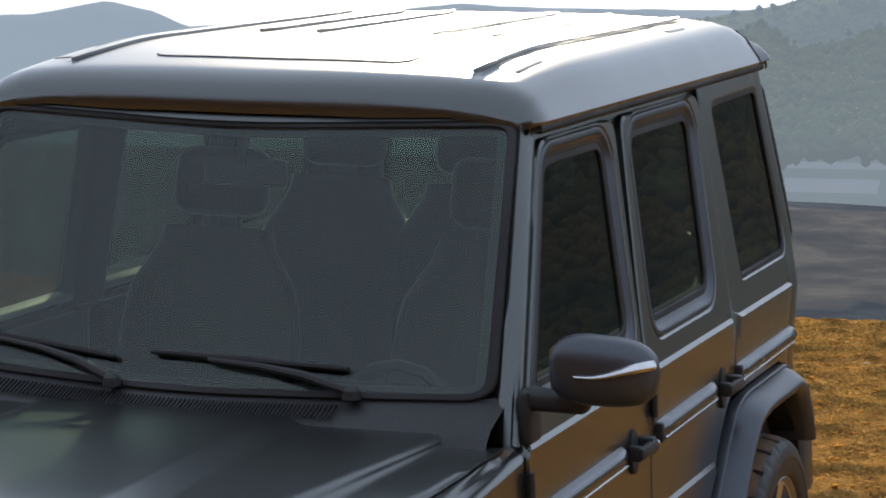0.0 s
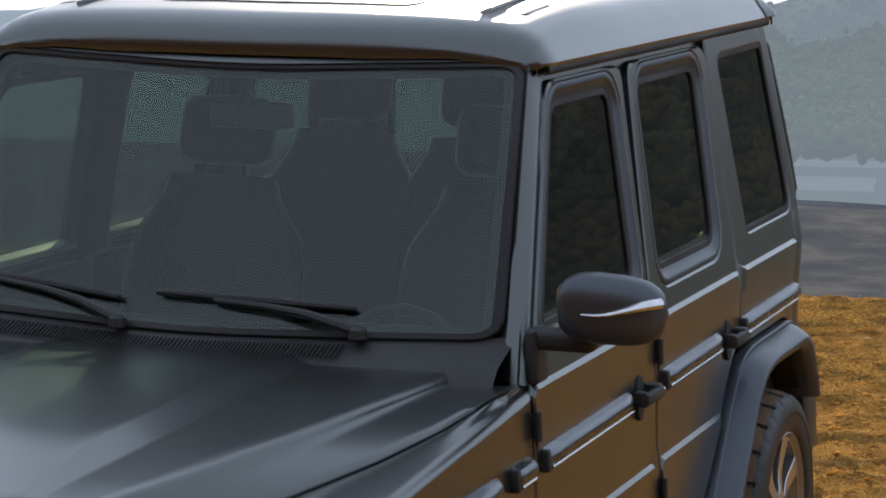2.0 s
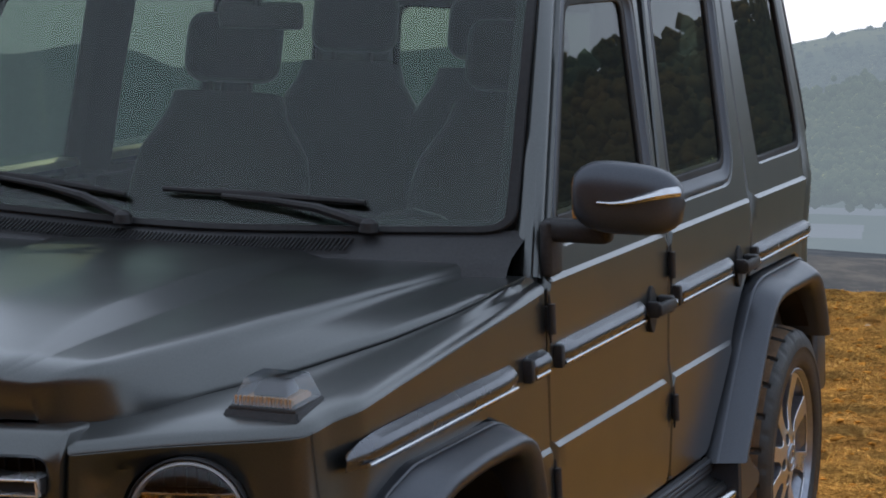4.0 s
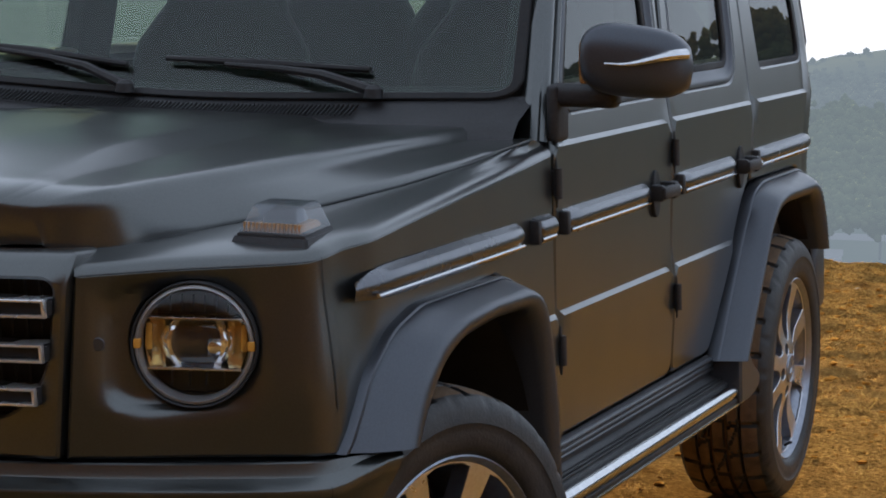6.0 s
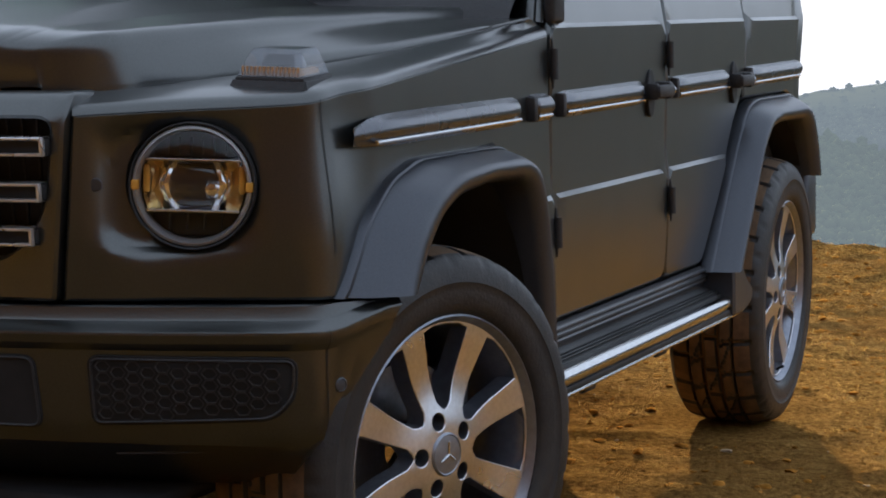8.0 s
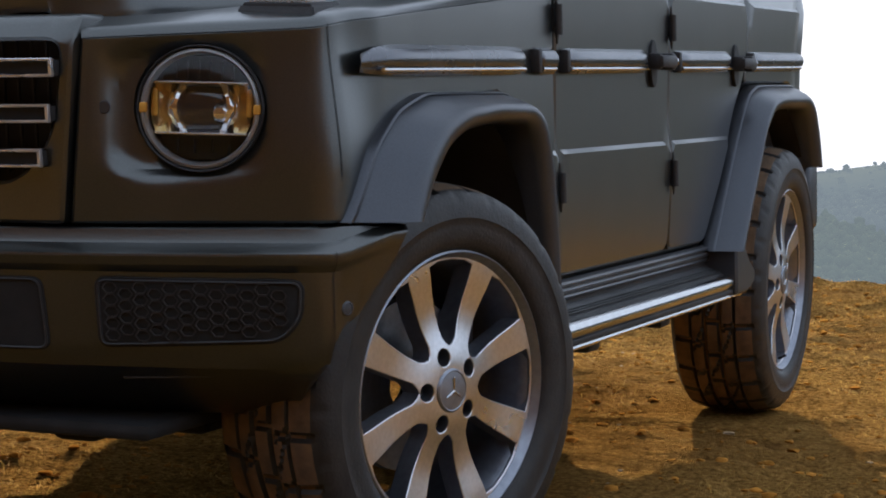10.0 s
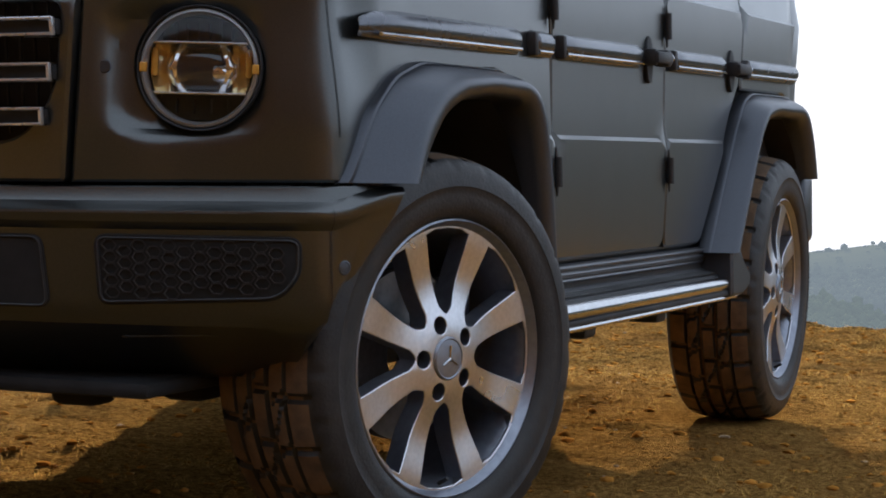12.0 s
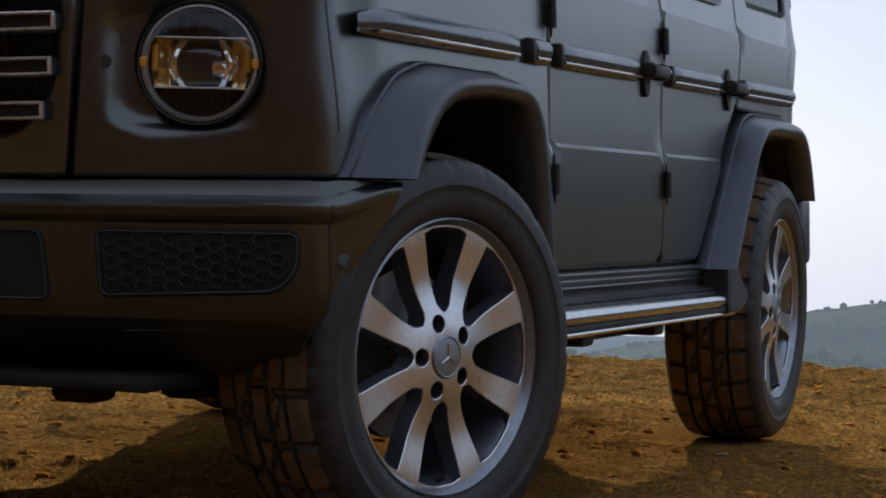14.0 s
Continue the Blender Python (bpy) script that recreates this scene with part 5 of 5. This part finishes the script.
# ---- ground ----
def soil():
    m = bpy.data.materials.new("dry_hilltop_soil")
    m.use_nodes = True
    n, l = m.node_tree.nodes, m.node_tree.links
    b = n["Principled BSDF"]
    tc = n.new("ShaderNodeTexCoord")

    def tex(scale, detail=8, rough=0.6, stretch=None):
        t = n.new("ShaderNodeTexNoise")
        t.inputs["Scale"].default_value, t.inputs["Detail"].default_value, t.inputs["Roughness"].default_value = scale, detail, rough
        if stretch:
            mp = n.new("ShaderNodeMapping")
            mp.inputs["Scale"].default_value = stretch
            l.new(tc.outputs["Object"], mp.inputs["Vector"])
            l.new(mp.outputs[0], t.inputs["Vector"])
        else:
            l.new(tc.outputs["Object"], t.inputs["Vector"])
        return t
    big, mid, fine = tex(0.5, 5), tex(5, 8, 0.7), tex(55, 8, 0.75)
    far = tex(0.06, 8, 0.65)

    def ramp(t, stops):
        r = n.new("ShaderNodeValToRGB")
        e = r.color_ramp.elements
        e[0].position, e[0].color = stops[0][0], (*stops[0][1], 1)
        e[1].position, e[1].color = stops[-1][0], (*stops[-1][1], 1)
        for p, c in stops[1:-1]:
            k = e.new(p)
            k.color = (*c, 1)
        l.new(t.outputs["Fac"], r.inputs[0])
        return r

    def mixc(f, a, c, mode="MIX", k=None):
        x = n.new("ShaderNodeMix")
        x.data_type, x.blend_type = "RGBA", mode
        if k is None:
            l.new(f, x.inputs["Factor"])
        else:
            x.inputs["Factor"].default_value = k
        l.new(a, x.inputs["A"])
        l.new(c, x.inputs["B"])
        return x.outputs["Result"]
    earth = ramp(mid, [(0.30, (0.18, 0.088, 0.026)), (0.5, (0.49, 0.258, 0.072)), (0.72, (0.72, 0.43, 0.135))])
    straw = ramp(fine, [(0.3, (0.18, 0.090, 0.026)), (0.55, (0.57, 0.315, 0.084)), (0.75, (0.83, 0.56, 0.18))])
    patch = n.new("ShaderNodeMapRange")
    patch.inputs["From Min"].default_value, patch.inputs["From Max"].default_value = 0.42, 0.62
    l.new(big.outputs["Fac"], patch.inputs["Value"])
    near = mixc(patch.outputs[0], straw.outputs[0], earth.outputs[0])
    grain = ramp(fine, [(0.32, (0.32, 0.32, 0.32)), (0.60, (1.0, 1.0, 1.0))])
    near = mixc(None, near, grain.outputs[0], "MULTIPLY", 0.8)
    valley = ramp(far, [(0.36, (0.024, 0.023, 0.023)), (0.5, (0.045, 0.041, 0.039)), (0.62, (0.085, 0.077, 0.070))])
    # the valley floor is another ground in dark greys; its paleness is emitted haze
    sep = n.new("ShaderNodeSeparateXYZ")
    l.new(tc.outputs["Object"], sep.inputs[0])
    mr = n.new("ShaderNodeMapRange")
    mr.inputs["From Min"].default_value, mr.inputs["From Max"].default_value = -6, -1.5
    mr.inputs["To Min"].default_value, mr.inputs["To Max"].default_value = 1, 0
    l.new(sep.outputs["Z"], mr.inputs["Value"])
    # the unseen slope behind the camera is darkened to shape the car's reflections
    unseen_slope = ramp(mid, [(0.35, (0.060, 0.028, 0.010)), (0.65, (0.13, 0.062, 0.020))])
    ms = n.new("ShaderNodeMapRange")
    ms.inputs["From Min"].default_value, ms.inputs["From Max"].default_value = -13, -9
    ms.inputs["To Min"].default_value, ms.inputs["To Max"].default_value = 1, 0
    l.new(sep.outputs["Y"], ms.inputs["Value"])
    near = mixc(ms.outputs[0], near, unseen_slope.outputs[0])
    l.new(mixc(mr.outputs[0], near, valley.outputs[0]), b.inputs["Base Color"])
    haze_glow = n.new("ShaderNodeMath")        # haze over the far valley floor, put in as emission
    haze_glow.operation = "MULTIPLY"
    haze_glow.inputs[1].default_value = 0.05
    l.new(mr.outputs[0], haze_glow.inputs[0])
    l.new(haze_glow.outputs[0], b.inputs["Emission Strength"])
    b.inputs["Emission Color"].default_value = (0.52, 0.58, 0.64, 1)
    b.inputs["Roughness"].default_value = 0.95
    b.inputs["Specular IOR Level"].default_value = 0.0
    bp = n.new("ShaderNodeBump")
    bp.inputs["Strength"].default_value, bp.inputs["Distance"].default_value = 1.0, 0.05
    l.new(fine.outputs["Fac"], bp.inputs["Height"])
    bp2 = n.new("ShaderNodeBump")
    bp2.inputs["Strength"].default_value, bp2.inputs["Distance"].default_value = 1.0, 0.14
    l.new(mid.outputs["Fac"], bp2.inputs["Height"])
    l.new(bp.outputs[0], bp2.inputs["Normal"])
    l.new(bp2.outputs[0], b.inputs["Normal"])
    return m


SOIL = soil()


def ground_z(x, y):
    """Hilltop that falls off gently behind the vehicle, then drops to the valley."""
    # the rise beyond y = -9 is unseen, added for the car's reflections
    z = -0.040 * max(0, y - 3.8) + 50 * smooth(-9, -95, y)
    e = y - 10.9 - 0.25 * (x + 1) * 0.15
    d = max(0.0, e)
    z -= 58 * (1 - math.exp(-d * 0.013)) * smooth(0, 1.5, d) + 0.07 * max(0.0, d - 650)
    near = math.exp(-max(0, math.hypot(x, y - 2) - 14) / 30)
    bumps = 0.040 * noise.noise((x * 0.7, y * 0.7, 3.0)) + 0.030 * noise.noise((x * 2.3, y * 2.3, 9.0)) + 0.028 * noise.noise((x * 4, y * 7, 1.0)) + 0.022 * noise.noise((x * 9, y * 14, 5.0))
    for cx, cy in ((0.8, 0.0), (0.8, 2.89), (-0.8, 0.0), (-0.8, 2.89)):
        bumps *= 1 - math.exp(-((x - cx) ** 2 + (y - cy) ** 2) / 0.10)
    under = smooth(2.2, 0.4, abs(x)) * smooth(-2, 0, y) * smooth(5.5, 3.5, y)
    bumps = bumps * (1 - 0.55 * under)
    wide = 0.0 if d <= 0 else 5 * noise.noise((x * 0.01, y * 0.01, 2.0)) * smooth(30, 300, d)
    return z + bumps * near + wide


def spaced(lo, hi, step, far_lo, far_hi, grow=1.18):
    out = [lo + (hi - lo) * i / round((hi - lo) / step) for i in range(round((hi - lo) / step) + 1)]
    s, v = step, hi
    while v < far_hi:
        s *= grow
        v += s
        out.append(v)
    s, v = step, lo
    while v > far_lo:
        s *= grow
        v -= s
        out.insert(0, v)
    return out


gx, gy = spaced(-3.6, 2.8, 0.035, -4000, 4000), spaced(-1.2, 11.4, 0.045, -4000, 4500)
verts = [(x, y, ground_z(x, y)) for y in gy for x in gx]
nx = len(gx)
faces = [(j * nx + i, j * nx + i + 1, (j + 1) * nx + i + 1, (j + 1) * nx + i) for j in range(len(gy) - 1) for i in range(nx - 1)]
mesh = bpy.data.meshes.new("ground")
mesh.from_pydata(verts, [], faces)
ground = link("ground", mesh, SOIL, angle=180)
tagged(ground, "dry orange-brown hilltop soil with straw and clods", "ground", kind="structure")

# clods, stones and dry tufts
rng = random.Random(4)
STONE = material("pale_stone", (0.42, 0.31, 0.19), 0.9, 0, 0.3, 30, 0.4, 80, spec=0.0)
CLOD = material("earth_clod", (0.38, 0.17, 0.030), 0.95, 0, 0.35, 25, 0.5, 60, spec=0.0)
STRAW = material("dry_straw", (0.56, 0.33, 0.075), 0.8, 0, 0.4, 12, spec=0.05)


nt = STRAW.node_tree
glow, blend = nt.nodes.new("ShaderNodeBsdfTranslucent"), nt.nodes.new("ShaderNodeMixShader")
glow.inputs["Color"].default_value = (0.72, 0.46, 0.13, 1)
blend.inputs[0].default_value = 0.35
nt.links.new(nt.nodes["Principled BSDF"].outputs[0], blend.inputs[1])
nt.links.new(glow.outputs[0], blend.inputs[2])
nt.links.new(blend.outputs[0], nt.nodes["Material Output"].inputs["Surface"])


def scatter_lumps(count, lo, hi, flat, seed):
    rng = random.Random(seed)
    base = bmesh.new()
    bmesh.ops.create_icosphere(base, subdivisions=1, radius=1)
    bv = [v.co.copy() for v in base.verts]
    bf = [[v.index for v in f.verts] for f in base.faces]
    base.free()
    vs, fs = [], []
    while len(fs) < count * len(bf):
        x, y = rng.uniform(-3.4, 2.6), rng.uniform(-1.1, 11.3)
        if abs(x - 0.8) < 0.25 and (abs(y) < 0.4 or abs(y - 2.89) < 0.4):
            continue
        r = lo * (hi / lo) ** (rng.random() ** 2.2)
        k, a, z = len(vs), rng.uniform(0, 6.28), ground_z(x, y)
        for c in bv:
            j = r * rng.uniform(0.7, 1.25)
            px, py = c.x * math.cos(a) * 1.3 - c.y * math.sin(a), c.x * math.sin(a) * 1.3 + c.y * math.cos(a)
            vs.append((x + px * j, y + py * j, z + c.z * j * flat + 0.15 * r))
        fs += [[k + i for i in f] for f in bf]
    m = bpy.data.meshes.new("lumps")
    m.from_pydata(vs, [], fs)
    return m


tagged(link("earth_clods", scatter_lumps(11000, 0.003, 0.019, 0.5, 11), CLOD, angle=60), "loose brown earth clods on the ground", "clods", kind="stuff")
tagged(link("pale_stones", scatter_lumps(260, 0.004, 0.020, 0.5, 12), STONE, angle=40), "small pale stones lying on soil", "stones", kind="stuff")
vs, fs = [], []
while len(fs) < 70000:
    x, y = rng.uniform(-3.6, 2.8), rng.uniform(-1.2, 11.6)
    if noise.noise((x * 0.8, y * 0.8, 7.0)) < rng.uniform(-0.5, 0.35):
        continue
    if abs(abs(x) - 0.8) < 0.25 and (abs(y) < 0.4 or abs(y - 2.89) < 0.4):
        continue
    tall = rng.random() < 0.02
    for _ in range(rng.randint(2, 6)):
        a, ln = rng.uniform(0, 6.28), rng.uniform(0.010, 0.036) * (1.8 if tall else 1)
        up = rng.uniform(0.03, 0.32) * (2 if tall else 1)
        bx, by = x + rng.gauss(0, 0.03), y + rng.gauss(0, 0.03)
        z, w = ground_z(bx, by), 0.0010
        k = len(vs)
        dx, dy = math.cos(a), math.sin(a)
        vs += [(bx - dy * w, by + dx * w, z - 0.002), (bx + dy * w, by - dx * w, z - 0.002), (bx + dx * ln * 0.6 + dy * w, by + dy * ln * 0.6 - dx * w, z + ln * up * 0.8 + 0.004), (bx + dx * ln * 0.6 - dy * w, by + dy * ln * 0.6 + dx * w, z + ln * up * 0.8 + 0.004), (bx + dx * ln, by + dy * ln, z + ln * up + 0.003)]
        fs += [(k, k + 1, k + 2, k + 3), (k + 3, k + 2, k + 4)]
mesh = bpy.data.meshes.new("dry_grass")
mesh.from_pydata(vs, [], fs)
tagged(link("dry_grass", mesh, STRAW), "short dry straw and grass blades", "grass", kind="stuff")

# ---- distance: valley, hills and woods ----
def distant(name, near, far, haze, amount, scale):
    """Far land in its own colour, with the haze put in as emission."""
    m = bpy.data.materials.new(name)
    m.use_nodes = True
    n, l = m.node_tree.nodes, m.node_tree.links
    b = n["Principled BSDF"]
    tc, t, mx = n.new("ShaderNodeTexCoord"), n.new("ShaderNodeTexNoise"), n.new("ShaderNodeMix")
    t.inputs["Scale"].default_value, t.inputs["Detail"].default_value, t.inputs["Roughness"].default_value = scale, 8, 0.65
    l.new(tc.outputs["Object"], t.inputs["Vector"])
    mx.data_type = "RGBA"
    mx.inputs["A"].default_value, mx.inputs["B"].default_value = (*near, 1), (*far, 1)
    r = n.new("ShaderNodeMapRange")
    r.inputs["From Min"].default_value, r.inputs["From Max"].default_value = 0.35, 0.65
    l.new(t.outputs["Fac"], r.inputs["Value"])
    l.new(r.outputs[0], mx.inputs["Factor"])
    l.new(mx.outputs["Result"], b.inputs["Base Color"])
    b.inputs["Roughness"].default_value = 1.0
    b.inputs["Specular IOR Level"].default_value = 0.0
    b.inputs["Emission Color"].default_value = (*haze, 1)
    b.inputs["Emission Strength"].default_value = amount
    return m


# haze colour and strength glow from each surface itself
FAR_HILL = distant("far_hill_emitted_haze", (0.02, 0.024, 0.024), (0.035, 0.038, 0.034), (0.60, 0.67, 0.71), 0.24, 0.01)
MID_HILL = distant("wooded_hill_emitted_haze", (0.03, 0.04, 0.025), (0.055, 0.06, 0.035), (0.52, 0.57, 0.60), 0.18, 0.02)
WOODS = distant("tree_crowns_emitted_haze", (0.025, 0.036, 0.018), (0.055, 0.062, 0.03), (0.50, 0.55, 0.55), 0.160, 0.08)
NEAR_WOODS = distant("autumn_crowns_emitted_haze", (0.035, 0.045, 0.018), (0.13, 0.09, 0.03), (0.5, 0.55, 0.55), 0.05, 0.12)
PALE = distant("pale_concrete_emitted_haze", (0.03, 0.032, 0.035), (0.045, 0.045, 0.046), (0.60, 0.64, 0.67), 0.21, 0.05)
EYE = Vector((2.6, -4.45, 1.5))


def far_point(az, el, dist):
    a = radians(az)
    return (EYE.x + dist * math.sin(a), EYE.y + dist * math.cos(a), EYE.z + dist * math.tan(radians(el)))


def ridge(name, mat, dist, depth, az0, az1, top, seed, rough, base=-60.0, label=""):
    """A hill chain: a broad heightfield that rises from the valley to a crest line and falls behind it."""
    rows, n = [], 700
    for j in range(15):
        v = j / 14
        d = dist + depth * (v - 0.6)
        prof = math.sin(math.pi * min(1, v / 1.2)) ** 0.9 if v <= 0.6 else math.cos((v - 0.6) / 0.4 * math.pi / 2) ** 0.6
        prof = smooth(0, 0.6, v) if v <= 0.6 else prof
        row = []
        for i in range(n + 1):
            az = az0 + (az1 - az0) * i / n
            p = far_point(az, 0, d)
            h = EYE.z + dist * math.tan(radians(top(az)))
            q = rough * (noise.fractal((az * 1.2 + seed, v * 3, seed), 1.0, 2.0, 5)) * dist * 0.0016
            row.append((p[0], p[1], base + (h - base) * prof + q * (0.3 + 0.7 * prof)))
        rows.append(row)
    bm = grid(rows)
    bmesh.ops.recalc_face_normals(bm, faces=bm.faces)
    return tagged(part(name, bm, mat, angle=180), label, "backdrop", kind="structure")


def far_top(az):
    return lerp_table([(-60, -2.4), (-32, -3.1), (-30, -3.05), (-28.4, -2.76), (-27.4, -3.0), (-26.6, -3.36), (-24, -3.2), (-22.5, -3.04), (-20.7, -2.86), (-18.5, -2.95), (-16, -2.98), (-13.5, -2.98), (-9, -3.0), (40, -1.8)], az)


def hill_top(az):
    return lerp_table([(-20, -4.8), (-18.2, -3.9), (-16.4, -3.40), (-15.0, -3.12), (-13.6, -2.84), (-12.5, -2.56), (-11.6, -2.32), (-10.7, -2.20), (-10.2, -2.14), (-6, -1.2), (0, -0.3), (8, 0.6), (20, 1.2), (40, 1.6), (80, 1.8)], az)


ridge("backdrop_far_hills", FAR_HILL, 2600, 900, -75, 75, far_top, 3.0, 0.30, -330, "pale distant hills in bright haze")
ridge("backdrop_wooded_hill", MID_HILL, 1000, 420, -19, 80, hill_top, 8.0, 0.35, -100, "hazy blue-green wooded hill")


def crowns(name, mat, count, az0, az1, dist0, dist1, top, r0, r1, seed, label):
    """Many small leaf clumps that make up tree crowns over a hillside."""
    rng = random.Random(seed)
    base = bmesh.new()
    bmesh.ops.create_icosphere(base, subdivisions=1, radius=1)
    bv = [v.co.copy() for v in base.verts]
    bf = [[v.index for v in f.verts] for f in base.faces]
    base.free()
    vs, fs = [], []
    for _ in range(count):
        az = rng.uniform(az0, az1)
        t = rng.random()
        d = dist0 + (dist1 - dist0) * t
        lo, hi = top(az)
        el = lo + (hi - lo) * t
        c = Vector(far_point(az, el, d))
        R = rng.uniform(r0, r1)
        for _ in range(rng.randint(4, 7)):
            o = Vector((rng.gauss(0, 0.55), rng.gauss(0, 0.55), rng.gauss(-0.1, 0.45))) * R
            r = R * rng.uniform(0.35, 0.65)
            k = len(vs)
            for p in bv:
                q = c + o + p * r * rng.uniform(0.65, 1.3)
                vs.append(tuple(q))
            fs += [[k + i for i in f] for f in bf]
    m = bpy.data.meshes.new(name)
    m.from_pydata(vs, [], fs)
    return tagged(link(name, m, mat, angle=180), label, "woods", kind="stuff")


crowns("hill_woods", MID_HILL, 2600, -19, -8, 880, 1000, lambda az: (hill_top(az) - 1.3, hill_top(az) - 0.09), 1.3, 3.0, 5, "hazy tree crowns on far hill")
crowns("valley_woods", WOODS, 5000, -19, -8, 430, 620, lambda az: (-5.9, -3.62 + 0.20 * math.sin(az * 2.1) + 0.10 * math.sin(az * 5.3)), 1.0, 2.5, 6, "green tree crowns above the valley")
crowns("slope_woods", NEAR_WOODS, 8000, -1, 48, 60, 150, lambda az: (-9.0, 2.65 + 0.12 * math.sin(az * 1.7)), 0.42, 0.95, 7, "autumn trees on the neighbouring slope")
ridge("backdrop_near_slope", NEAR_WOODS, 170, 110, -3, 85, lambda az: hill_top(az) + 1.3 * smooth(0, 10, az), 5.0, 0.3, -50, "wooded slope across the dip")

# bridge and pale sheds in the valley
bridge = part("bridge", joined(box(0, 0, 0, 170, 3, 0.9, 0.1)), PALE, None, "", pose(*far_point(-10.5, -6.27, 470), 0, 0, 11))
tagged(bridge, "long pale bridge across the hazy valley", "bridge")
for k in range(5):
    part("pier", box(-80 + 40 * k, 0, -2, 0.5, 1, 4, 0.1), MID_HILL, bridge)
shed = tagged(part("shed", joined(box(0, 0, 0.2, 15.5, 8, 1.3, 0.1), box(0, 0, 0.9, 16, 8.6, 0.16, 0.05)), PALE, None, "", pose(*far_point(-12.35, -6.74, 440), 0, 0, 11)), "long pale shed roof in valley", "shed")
